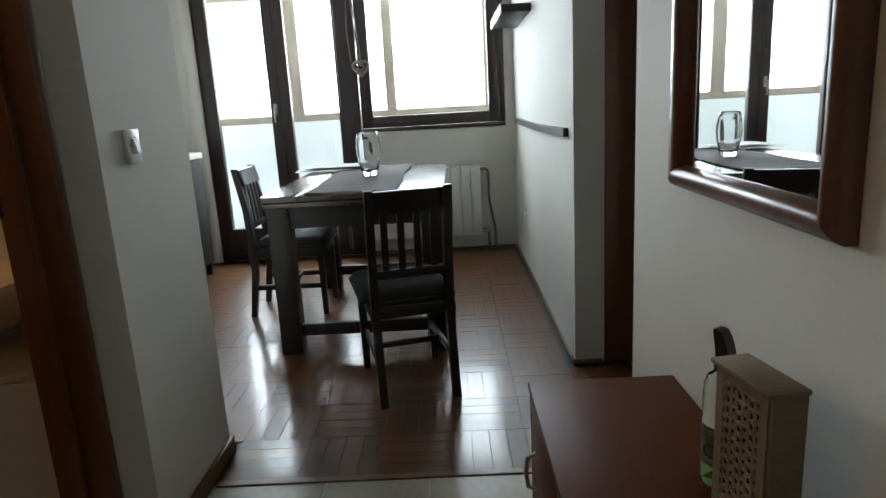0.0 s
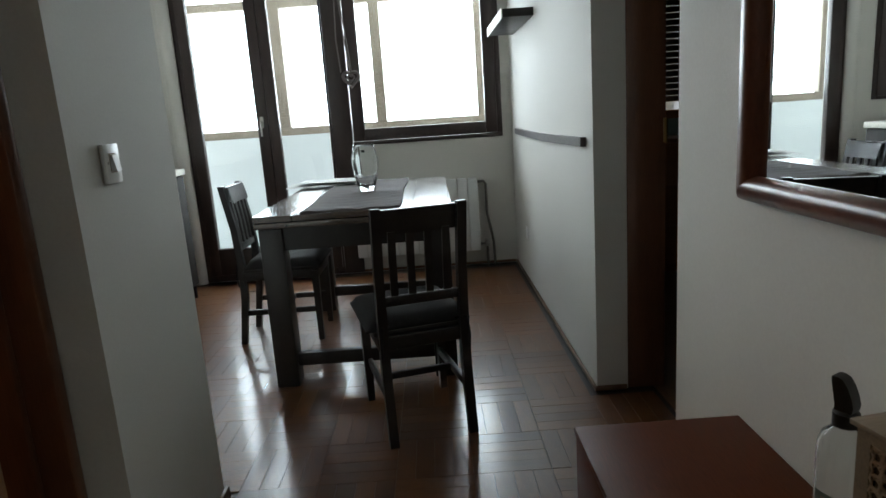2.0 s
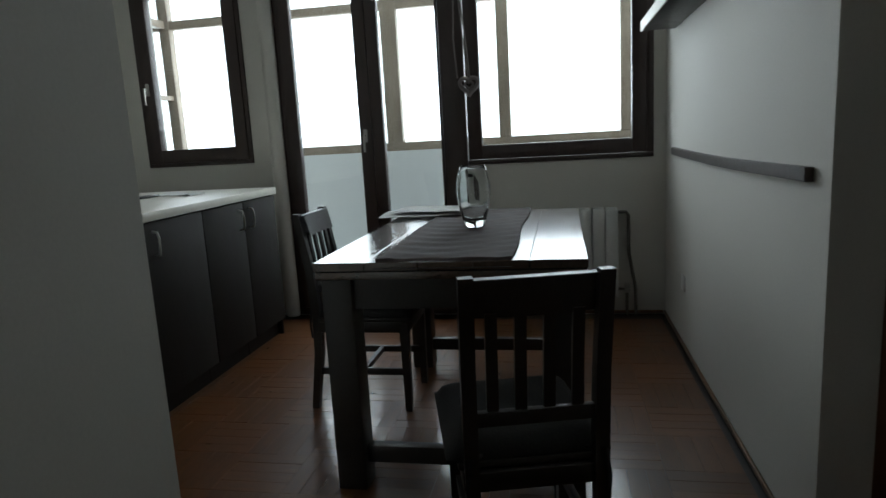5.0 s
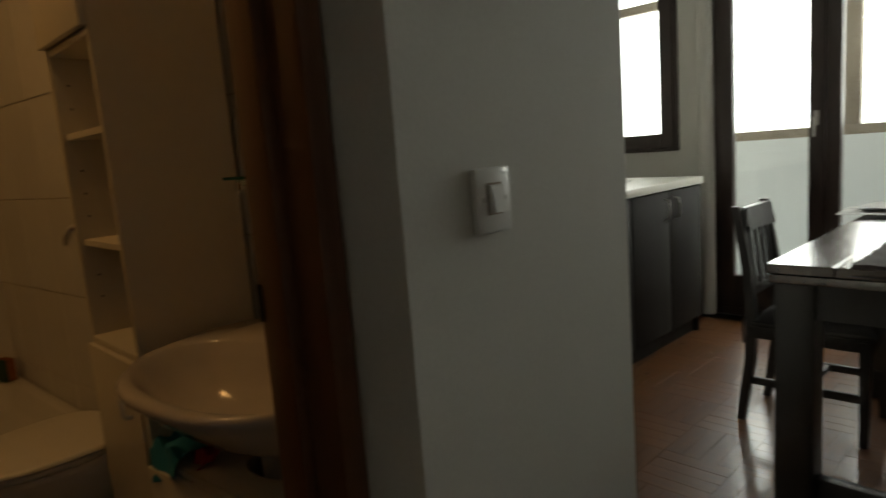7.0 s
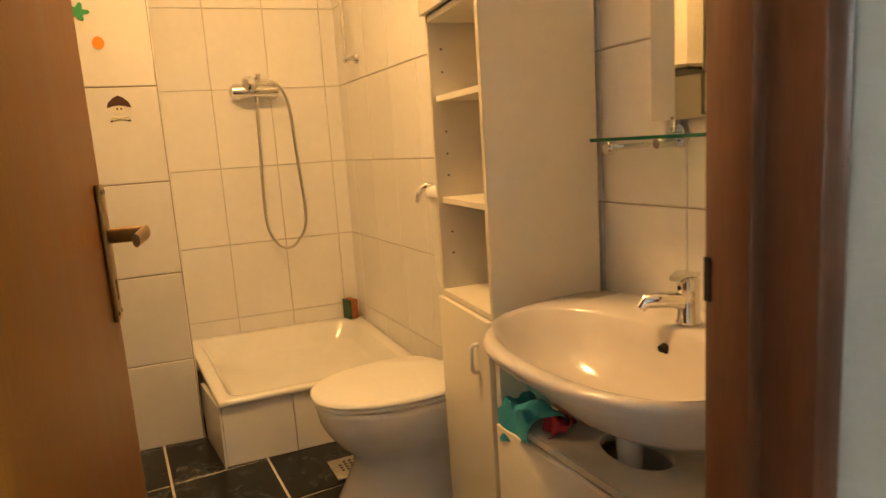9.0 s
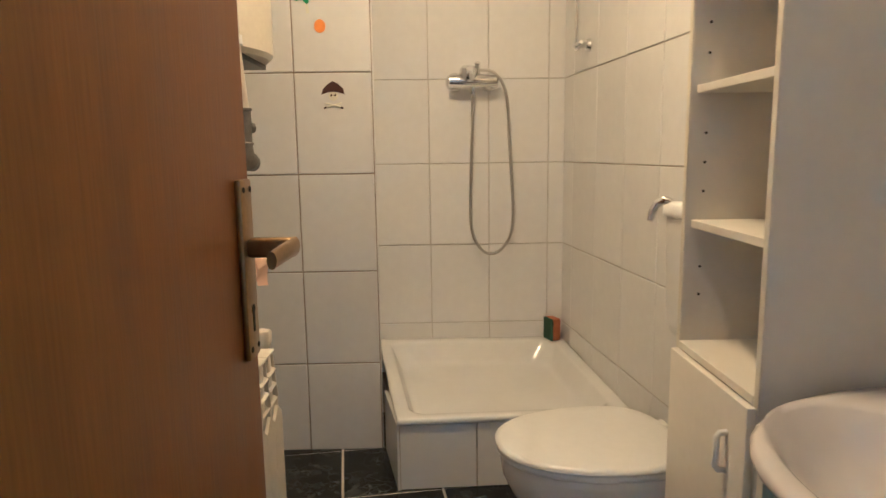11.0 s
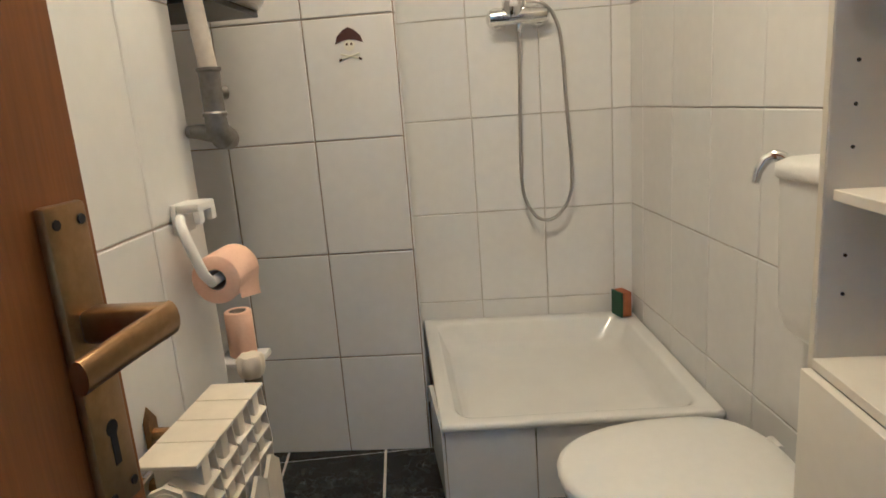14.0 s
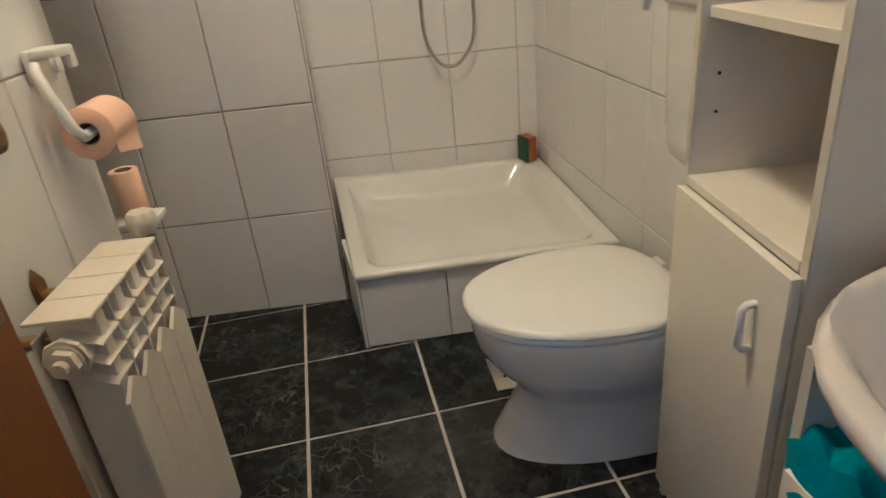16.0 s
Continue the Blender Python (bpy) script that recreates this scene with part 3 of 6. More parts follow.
# loggia beyond the windows
LY = 6.2
structure("loggia_floor", B(-3.4, 1.9, YW + 0.22, LY + 0.3, -0.1, 0.0), LOGGIA, "pale loggia floor", "floor")
structure("loggia_parapet", B(-3.4, 1.9, LY, LY + 0.12, 0, 1.045), LOGGIA, "pale rendered loggia parapet", "wall")
structure("loggia_ceiling", B(-3.4, 1.9, YW + 0.22, LY + 0.5, 2.62, 2.75), LOGGIA, "white loggia ceiling", "ceiling")
structure("loggia_end", B(1.9, 2.0, YW + 0.22, LY + 0.3, 0, 2.7), LOGGIA, "pale loggia end wall", "wall")
structure("loggia_end_left", B(-3.5, -3.4, YW + 0.22, LY + 0.12, 0, 1.02), LOGGIA, "pale low loggia end wall", "wall")
lg = thing("loggia_glazing", "weathered grey-brown metal glazing frame of the loggia", "window frame")
lg["kind"] = "structure"
part("rail", B(-3.4, 1.9, LY + 0.01, LY + 0.09, 1.047, 1.115, r=0.004), STEEL_F, lg)
part("rail", B(-3.4, 1.9, LY + 0.012, LY + 0.08, 2.13, 2.20, r=0.004), STEEL_F, lg)
part("rail", B(-3.4, 1.9, LY + 0.012, LY + 0.08, 2.52, 2.60, r=0.004), STEEL_F, lg)
for x, w in ((-3.10, 0.09), (-2.15, 0.05), (-1.19, 0.13), (-0.31, 0.09), (0.60, 0.09), (1.45, 0.09)):
    part("post", B(x - w / 2, x + w / 2, LY + 0.005, LY + 0.085, 1.115, 2.52, r=0.004), STEEL_F, lg)
part("rail", B(-3.14, -3.08, YW + 0.23, LY, 1.02, 1.08, r=0.003), STEEL_F, lg)
part("rail", B(-3.14, -3.08, YW + 0.23, LY, 1.56, 1.60, r=0.003), STEEL_F, lg)
part("rail", B(-3.14, -3.08, YW + 0.23, LY, 2.14, 2.20, r=0.003), STEEL_F, lg)
structure("backdrop", B(-60, 60, 80, 80.2, -30, 60), paint("pale_haze", (0.85, 0.87, 0.9), None, 0.9, 0.05, 0.3, 0.0), "bright hazy sky beyond the loggia", "sky")


# ---- dining and kitchen ----
def make_chair(m):
    """A slatted chair; it faces +y, its back stands at y = 0."""
    c = thing("dining_chair", "black-brown wooden dining chair with a dark seat cushion", "chair", "dining chairs")
    W, D, H, S = 0.328, 0.385, 0.852, 0.405
    for sx in (-1, 1):
        x = sx * (W / 2 - 0.017)
        rings = []
        for y, z, w in ((-0.035, 0.0, 0.015), (0.0, 0.25, 0.018), (0.005, S, 0.019), (-0.01, 0.62, 0.017), (-0.05, H, 0.015)):
            rings.append([(x - 0.016, y - w, z), (x + 0.016, y - w, z), (x + 0.016, y + w, z), (x - 0.016, y + w, z)])
        part("leg", Shape().loft(rings), DARKWOOD, c)
        part("leg", Shape().loft([[(x * 1.06 - s, D - s, z), (x * 1.06 + s, D - s, z), (x * 1.06 + s, D + s, z), (x * 1.06 - s, D + s, z)] for s, z in ((0.014, 0.0), (0.018, S - 0.02))]), DARKWOOD, c)
        part("stretcher", B(x - 0.009, x + 0.009, 0.0, D, 0.155, 0.185, r=0.003), DARKWOOD, c)
    part("stretcher", B(-W / 2 + 0.02, W / 2 - 0.02, D * 0.5 - 0.01, D * 0.5 + 0.01, 0.158, 0.182, r=0.003), DARKWOOD, c)
    part("seat_frame", Shape().box(-W / 2 - 0.002, W / 2 + 0.002, 0.0, D + 0.02, S - 0.06, S - 0.012, r=0.004), DARKWOOD, c)
    part("seat", Shape().box(-W / 2 - 0.012, W / 2 + 0.012, 0.015, D + 0.035, S - 0.012, S + 0.006, r=0.006), DARKWOOD, c)

    def pad(u, v):
        e = (1 - (2 * u - 1) ** 8) * (1 - (2 * v - 1) ** 8)
        x, y = -0.012 + (u - 0.5) * (W + 0.05), 0.022 + v * (D + 0.015)
        dimple = math.exp(-90 * ((u - 0.5) ** 2 + (v - 0.5) ** 2))
        return (x, y, S + 0.014 + 0.042 * e ** 0.6 - 0.014 * dimple + 0.004 * math.sin(9 * u) * math.sin(7 * v) * e)
    part("cushion", Shape().sheet(pad, 18, 18, 0.008), CUSHION, c, "dark cloth seat cushion", 60)
    for sx in (-1, 1):
        part("cushion_tie", Shape().tube([(sx * (W / 2 - 0.045), 0.03, S + 0.016), (sx * (W / 2 - 0.012), -0.022, S + 0.03), (sx * (W / 2 - 0.004), -0.024, S - 0.03), (sx * (W / 2 - 0.006), -0.022, S - 0.085)], [0.005, 0.006, 0.005, 0.004], 6), CUSHION, c, "dark cloth tie")
    part("top_rail", Shape().sheet(lambda u, v: ((u - 0.5) * (W - 0.06), -0.052 + 0.012 + (1 - v) * 0.02 - 0.012 * (1 - (2 * u - 1) ** 2), H - 0.095 + v * 0.085), 8, 3).sheet(
        lambda u, v: ((u - 0.5) * (W - 0.06), -0.030 + 0.012 + (1 - v) * 0.02 - 0.012 * (1 - (2 * u - 1) ** 2), H - 0.095 + v * 0.085), 8, 3)
        .box(-W / 2 + 0.03, W / 2 - 0.03, -0.05, -0.022, H - 0.012, H - 0.008), DARKWOOD, c)
    part("lower_rail", B(-W / 2 + 0.03, W / 2 - 0.03, -0.012, 0.008, 0.505, 0.54, r=0.004), DARKWOOD, c)
    for i in range(4):
        x = (i - 1.5) * 0.063
        part("slat", Shape().loft([[(x - 0.013, y - 0.006, z), (x + 0.013, y - 0.006, z), (x + 0.013, y + 0.006, z), (x - 0.013, y + 0.006, z)] for y, z in ((0.0, 0.53), (-0.012, 0.66), (-0.026, H - 0.085))]), DARKWOOD, c)
    c.matrix_basis = m
    return c


chair = make_chair(pose(0.040, 2.535, 0, 0, 0, 15))
copy_thing(chair, pose(-0.932, 3.83, 0, 0, 0, -90))


def make_table():
    t = thing("dining_table", "dark brown wooden dining table with a glossy top", "table")
    x0, x1, y0, y1, h = -0.661, 0.18, 3.035, 4.285, 0.77
    n = 5
    for i in range(n):
        a, b = x0 + (x1 - x0) * i / n, x0 + (x1 - x0) * (i + 1) / n
        part("top_board", B(a + 0.0006, b - 0.0006, y0, y1, h - 0.028, h, r=0.0025, seg=1), TABLEWOOD, t)
    part("extension_leaf", B(x0 + 0.004, x1 - 0.004, y0 + 0.006, y1 - 0.006, h - 0.055, h - 0.031, r=0.003), TABLEWOOD, t)
    part("apron", Shape().box(x0 + 0.05, x1 - 0.05, y0 + 0.035, y0 + 0.058, h - 0.155, h - 0.056).box(x0 + 0.05, x1 - 0.05, y1 - 0.058, y1 - 0.035, h - 0.155, h - 0.056)
         .box(x0 + 0.03, x0 + 0.053, y0 + 0.06, y1 - 0.06, h - 0.155, h - 0.056).box(x1 - 0.053, x1 - 0.03, y0 + 0.06, y1 - 0.06, h - 0.155, h - 0.056), DARKWOOD, t)
    for lx in (x0 + 0.018, x1 - 0.118):
        for ly in (y0 + 0.015, y1 - 0.115):
            part("leg", B(lx, lx + 0.10, ly, ly + 0.10, 0, h - 0.056, r=0.006), DARKWOOD, t)
    part("stretcher", B(x0 + 0.11, x1 - 0.11, y0 + 0.045, y0 + 0.085, 0.085, 0.145, r=0.005), DARKWOOD, t)
    part("stretcher", B(x0 + 0.11, x1 - 0.11, y1 - 0.085, y1 - 0.045, 0.085, 0.145, r=0.005), DARKWOOD, t)
    return t


make_table()


def cloth_z(u, v):
    x = -0.462 + 0.42 * u + 0.006 * math.sin(9 * v)
    y = 3.028 + 1.262 * v
    z = 0.7735 + 0.0055 * abs(math.sin(38 * v + 2.5 * math.sin(4 * u))) + 0.0015 * noise.noise((u * 6, v * 30, 0))
    if v < 0.012:
        z = 0.752
    return (x, y, z)


tagged(part("table_runner", Shape().sheet(cloth_z, 10, 90, 0.002), RUNNER, None, "", 60), "dark brown creased cloth runner along the table", "table runner")


def sheet_of(name, cx, cy, w, d, z, rz, mat, label, cat):
    m = pose(cx, cy, z, 0, 0, rz)
    s = Shape().sheet(lambda u, v: ((u - 0.5) * w, (v - 0.5) * d, 0.0025 + 0.006 * max(0, u - 0.75) + 0.004 * abs(noise.noise((u * 3, v * 3, cx)))), 12, 8, 0.0015)
    ob = part(name, s, mat, None, "", 60)
    ob.matrix_basis = m
    return tagged(ob, label, cat)


sheet_of("newspaper", -0.54, 4.16, 0.40, 0.26, 0.781, 4, PAPER, "folded grey newspaper on the dining table", "newspaper")
sheet_of("newspaper", -0.50, 4.20, 0.36, 0.24, 0.795, -9, PAPER, "crumpled newspaper lying on another one", "newspaper")


def make_vase():
    cx, cy, z0 = -0.236, 3.705, 0.778
    prof = [(0.001, 0.0), (0.040, 0.0), (0.044, 0.006), (0.048, 0.03), (0.060, 0.08), (0.0665, 0.13), (0.0655, 0.17), (0.057, 0.215), (0.052, 0.238), (0.049, 0.240), (0.047, 0.236), (0.052, 0.212), (0.0585, 0.17), (0.0595, 0.13), (0.053, 0.08), (0.042, 0.04), (0.034, 0.028), (0.001, 0.025)]
    s = Shape()
    seg = 40
    verts, faces = [], []
    for i, (r, z) in enumerate(prof):
        for k in range(seg):
            a = 2 * math.pi * k / seg
            f = 1 + (0.055 * abs(math.sin(4 * a + z * 4)) - 0.03 if i < 9 and 0.03 < z < 0.2 else 0)
            verts.append((cx + r * f * math.cos(a), cy + r * f * math.sin(a), z0 + z))
    for i in range(len(prof) - 1):
        for k in range(seg):
            k2 = (k + 1) % seg
            faces.append((i * seg + k, i * seg + k2, (i + 1) * seg + k2, (i + 1) * seg + k))
    s.add(verts, faces)
    v = part("glass_vase", s, VASEGLASS, None, "", 60)
    part("sticker", Shape().sheet(lambda u, w: (cx + 0.062 * math.sin((u - 0.5) * 0.3), cy - 0.0625 * math.cos((u - 0.5) * 0.3), z0 + 0.20 + w * 0.012), 4, 1, 0.0008), BLACK, v, "small dark square sticker")
    return tagged(v, "tall faceted clear glass vase on the table runner", "vase")


make_vase()


def radiator_dining():
    r = thing("radiator_dining", "white ribbed wall radiator under the window", "radiator")
    n, x0, w = 12, -0.49, 0.077
    for i in range(n):
        x = x0 + i * w
        part("section", Shape().box(x + 0.003, x + w - 0.003, YW - 0.105, YW - 0.093, 0.13, 0.66, r=0.005).box(x + 0.028, x + w - 0.028, YW - 0.096, YW - 0.03, 0.13, 0.66, r=0.004)
             .box(x + 0.003, x + w - 0.003, YW - 0.038, YW - 0.028, 0.14, 0.65, r=0.003).box(x + 0.006, x + w - 0.006, YW - 0.10, YW - 0.032, 0.652, 0.668, r=0.004), RADWHITE, r)
    xe = x0 + n * w
    part("pipe", Shape().tube([(xe, YW - 0.065, 0.64), (xe + 0.045, YW - 0.065, 0.64), (xe + 0.06, YW - 0.065, 0.62), (xe + 0.06, YW - 0.06, 0.40), (xe + 0.10, YW - 0.05, 0.18), (xe + 0.105, YW - 0.05, 0.0)], 0.010, 10), ZINC, r, "dark bent heating pipe")
    part("pipe", Shape().tube([(xe, YW - 0.065, 0.17), (xe + 0.05, YW - 0.065, 0.17), (xe + 0.05, YW - 0.065, 0.0)], 0.010, 10), ZINC, r)
    part("valve", Shape().tube([(xe + 0.05, YW - 0.065, 0.15), (xe + 0.05, YW - 0.065, 0.20)], 0.018, 12).tube([(xe + 0.05, YW - 0.07, 0.172), (xe + 0.05, YW - 0.12, 0.172)], 0.014, 12), STEEL, r, "metal radiator valve")
    for xb in (x0 + 0.1, xe - 0.13):
        part("bracket", B(xb, xb + 0.03, YW - 0.03, YW - 0.0005, 0.5, 0.53), STEEL, r)
    return r


radiator_dining()

# chair rail and shelf on the dining wall
tagged(part("wall_rail", Shape().loft([[(XD - 0.002, y, 0.978 + s), (XD - 0.02 - 0.006 * abs(math.sin(3 * y)), y, 0.978 + s), (XD - 0.02 - 0.006 * abs(math.sin(3 * y)), y, 1.014 + s), (XD - 0.002, y, 1.014 + s)] for y, s in [(2.90 + 1.92 * i / 16, -0.010 * math.sin(math.pi * i / 16)) for i in range(17)]]), FRAME, None, "", 50), "narrow dark wooden rail fixed along the wall", "rail")
sh = thing("wall_shelf", "dark brown wooden shelf mounted high on the wall", "shelf")
part("board", B(0.545, XD - 0.001, 4.02, 4.86, 1.63, 1.675, r=0.004), DARKWOOD, sh)
# White strip: the light on the shelf's edge, put into its colour.
part("front_edge", B(0.537, 0.5445, 4.02, 4.86, 1.625, 1.68, r=0.002), LAMIN, sh, "shelf edge strip coloured pale for the light on it")
socket = thing("wall_socket", "small white wall socket low on the wall", "socket")
part("plate", B(XD - 0.008, XD - 0.0005, 4.52, 4.60, 0.29, 0.37, r=0.003), PLASTIC, socket)
part("insert", Shape().tube([(XD - 0.0085, 4.56, 0.33), (XD - 0.0105, 4.56, 0.33)], 0.022, 18), PLASTIC, socket)


def make_heart():
    h = thing("heart_ornament", "grey hanging heart ornament on long cords", "ornament")
    cx, cz, y = -0.425, 1.435, YW - 0.05
    pts = []
    for i in range(37):
        a = 2 * math.pi * i / 36
        pts.append((cx + 0.0035 * 16 * math.sin(a) ** 3, y, cz + 0.0035 * (13 * math.cos(a) - 5 * math.cos(2 * a) - 2 * math.cos(3 * a) - math.cos(4 * a))))
    part("heart", Shape().tube(pts, 0.013, 10, False), HEART, h)
    part("small_heart", Shape().tube([(cx + (p[0] - cx) * 0.42, y, cz + (p[2] - cz) * 0.42) for p in pts], 0.007, 8, False), HEART, h)
    part("cord", Shape().tube([(cx - 0.005, y, cz + 0.05), (cx - 0.03, y, 1.75), (cx - 0.06, y + 0.01, 2.15)], 0.004, 8), HEART, h)
    part("cord", Shape().tube([(cx + 0.005, y, cz + 0.05), (cx - 0.015, y, 1.75), (cx - 0.06, y + 0.01, 2.15)], 0.004, 8), HEART, h)
    part("cord", Shape().tube([(cx - 0.07, y + 0.01, 1.48), (cx - 0.085, y + 0.008, 1.7), (cx - 0.065, y + 0.01, 2.15)], 0.005, 8), HEART, h)
    part("hook", Shape().tube([(cx - 0.06, y + 0.03, 2.16), (cx - 0.06, y + 0.005, 2.16), (cx - 0.06, y - 0.005, 2.145)], 0.003, 8), STEEL, h)
    return h


make_heart()

# kitchen units
KX, KE = -1.565, 4.72


def kitchen_unit(y0, y1, handle_left):
    k = thing("kitchen_cabinet", "dark brown kitchen base cabinet under a pale worktop", "cabinet", "kitchen cabinets")
    part("body", B(-2.20, KX - 0.021, y0 + 0.001, y1 - 0.001, 0.10, 0.858), KITCHEN, k)
    part("plinth", B(-2.15, KX - 0.06, y0 + 0.001, y1 - 0.001, 0.0, 0.098), KITCHEN, k)
    d = part("door", B(KX - 0.02, KX, y0 + 0.002, y1 - 0.002, 0.105, 0.853, r=0.0025), KITCHEN, k)
    hy = y0 + 0.055 if handle_left else y1 - 0.055
    part("handle", Shape().tube([(KX - 0.001, hy, 0.815), (KX + 0.022, hy, 0.81), (KX + 0.028, hy, 0.785), (KX + 0.028, hy, 0.74), (KX + 0.022, hy, 0.715), (KX - 0.001, hy, 0.71)], 0.0055, 8), STEEL, d, "bent metal bar handle")
    return k


for i, (a, b) in enumerate(((4.34, KE), (3.94, 4.338), (3.50, 3.938), (3.06, 3.498))):
    kitchen_unit(a, b, i % 2 == 0)
wtop = tagged(part("worktop", B(-2.849, KX + 0.012, 2.60, KE + 0.012, 0.860, 0.900, r=0.004), WORKTOP), "pale cream kitchen worktop", "worktop")
tagged(part("cabinet_end_panel", B(-2.849, KX - 0.03, KE + 0.002, KE + 0.018, 0.0, 0.858), KITCHEN), "dark brown end panel of the kitchen units", "panel")
tagged(part("kitchen_towel", Shape().sheet(lambda u, v: (-2.08 + 0.26 * u, 4.30 + 0.14 * v + 0.03 * math.sin(5 * u), 0.904 + 0.022 * abs(noise.noise((u * 5, v * 4, 3)))), 16, 10, 0.003), WHITETISSUE, None, "", 60), "crumpled white towel on the worktop", "towel")
tagged(part("phone", B(-2.14, -2.06, 4.20, 4.36, 0.9005, 0.911, r=0.003), BLACK), "dark flat object lying beside the towel", "phone")

# bedroom seen through the doorway
sb = thing("window_3", "bedroom window with a lowered brown roller shutter", "window")
sb["kind"] = "structure"
for i in range(24):
    z = 1.12 + i * 0.045
    for k in range(3):
        part("slat", B(1.62 + k * 0.42, 1.62 + k * 0.42 + 0.40, YW + 0.05, YW + 0.058, z, z + 0.036, r=0.001, seg=1), SHUTTER, sb)
    part("slat", B(1.6, 2.9, YW + 0.060, YW + 0.066, z + 0.004, z + 0.0425), SHUTTER, sb)
part("frame", Shape().box(1.6, 1.66, YW - 0.01, YW + 0.04, 1.06, WT).box(2.84, 2.9, YW - 0.01, YW + 0.04, 1.0, WT).box(1.66, 2.84, YW - 0.01, YW + 0.04, 1.0, 1.06).box(1.66, 2.84, YW - 0.01, YW + 0.04, WT - 0.06, WT), ORANGEWOOD, sb)
dr = thing("bedroom_chest", "orange-brown wooden chest of drawers in the dark bedroom", "chest of drawers")
part("body", B(1.50, 2.70, 4.55, 4.98, 0.0, 0.86, r=0.005), ORANGEWOOD, dr)
part("top", B(1.48, 2.72, 4.53, 5.0, 0.862, 0.885, r=0.004), ORANGEWOOD, dr)
for i in range(3):
    d = part("drawer", B(1.53, 2.67, 4.532, 4.548, 0.06 + i * 0.265, 0.31 + i * 0.265, r=0.003), ORANGEWOOD, dr)
    part("handle", Shape().tube([(2.0, 4.531, 0.19 + i * 0.265), (2.0, 4.515, 0.19 + i * 0.265), (2.2, 4.515, 0.19 + i * 0.265), (2.2, 4.531, 0.19 + i * 0.265)], 0.005, 8), BRASS, d)


# ---- hall ----
def hall_cabinet():
    c = thing("shoe_cabinet", "low cherry-red laminate hallway cabinet with two doors", "cabinet")
    x0, x1, y0, y1, h = 0.388, XR - 0.003, 0.86, 1.712, 0.432
    part("body", B(x0 + 0.02, x1, y0 + 0.005, y1 - 0.004, 0.0, h - 0.018), CHERRY, c)
    part("top", B(x0 - 0.003, x1, y0, y1, h - 0.017, h, r=0.003), CHERRY, c)
    for a, b, hy in ((y0 + 0.006, (y0 + y1) / 2 - 0.001, y0 + 0.36), ((y0 + y1) / 2 + 0.001, y1 - 0.006, y1 - 0.10)):
        d = part("door", B(x0, x0 + 0.0185, a, b, 0.03, h - 0.020, r=0.002), CHERRY, c)
        part("handle", Shape().tube([(x0 + 0.001, hy, 0.285), (x0 - 0.02, hy, 0.275), (x0 - 0.026, hy, 0.235), (x0 - 0.02, hy, 0.195), (x0 + 0.001, hy, 0.185)], 0.006, 8), STEEL, d, "bent metal bar handle")
    return c


hall_cabinet()


def hall_mirror():
    m = thing("wall_mirror", "wall mirror in a wide rounded reddish-brown wooden frame", "mirror")
    y0, y1, z0, z1 = 1.03, 1.695, 0.924, 2.0
    w = 0.052
    prof = [(0, 0.0), (0.0, 0.018), (0.006, 0.030), (0.02, 0.040), (0.034, 0.039), (0.045, 0.032), (w, 0.016), (w, 0.0)]

    def rail(name, p0, p1, inn):
        p0, p1, inn = Vector(p0), Vector(p1), Vector(inn)
        along = (p1 - p0).normalized()
        rings = []
        for p, s in ((p0, 1), (p1, -1)):
            rings.append([tuple(p + inn * a + along * (a * s) + Vector((-b, 0, 0))) for a, b in prof])
        part(name, Shape().loft(rings), MIRFRAME, m, "", 50)
    X = XR - 0.001
    rail("frame_side", (X, y0, z0), (X, y1, z0), (0, 0, 1))
    rail("frame_side", (X, y1, z0), (X, y1, z1), (0, -1, 0))
    rail("frame_side", (X, y1, z1), (X, y0, z1), (0, 0, -1))
    rail("frame_side", (X, y0, z1), (X, y0, z0), (0, 1, 0))
    part("mirror_glass", B(X - 0.012, X - 0.003, y0 + w - 0.01, y1 - w + 0.01, z0 + w - 0.01, z1 - w + 0.01), MIRROR, m, "clear mirror glass")
    return m


hall_mirror()


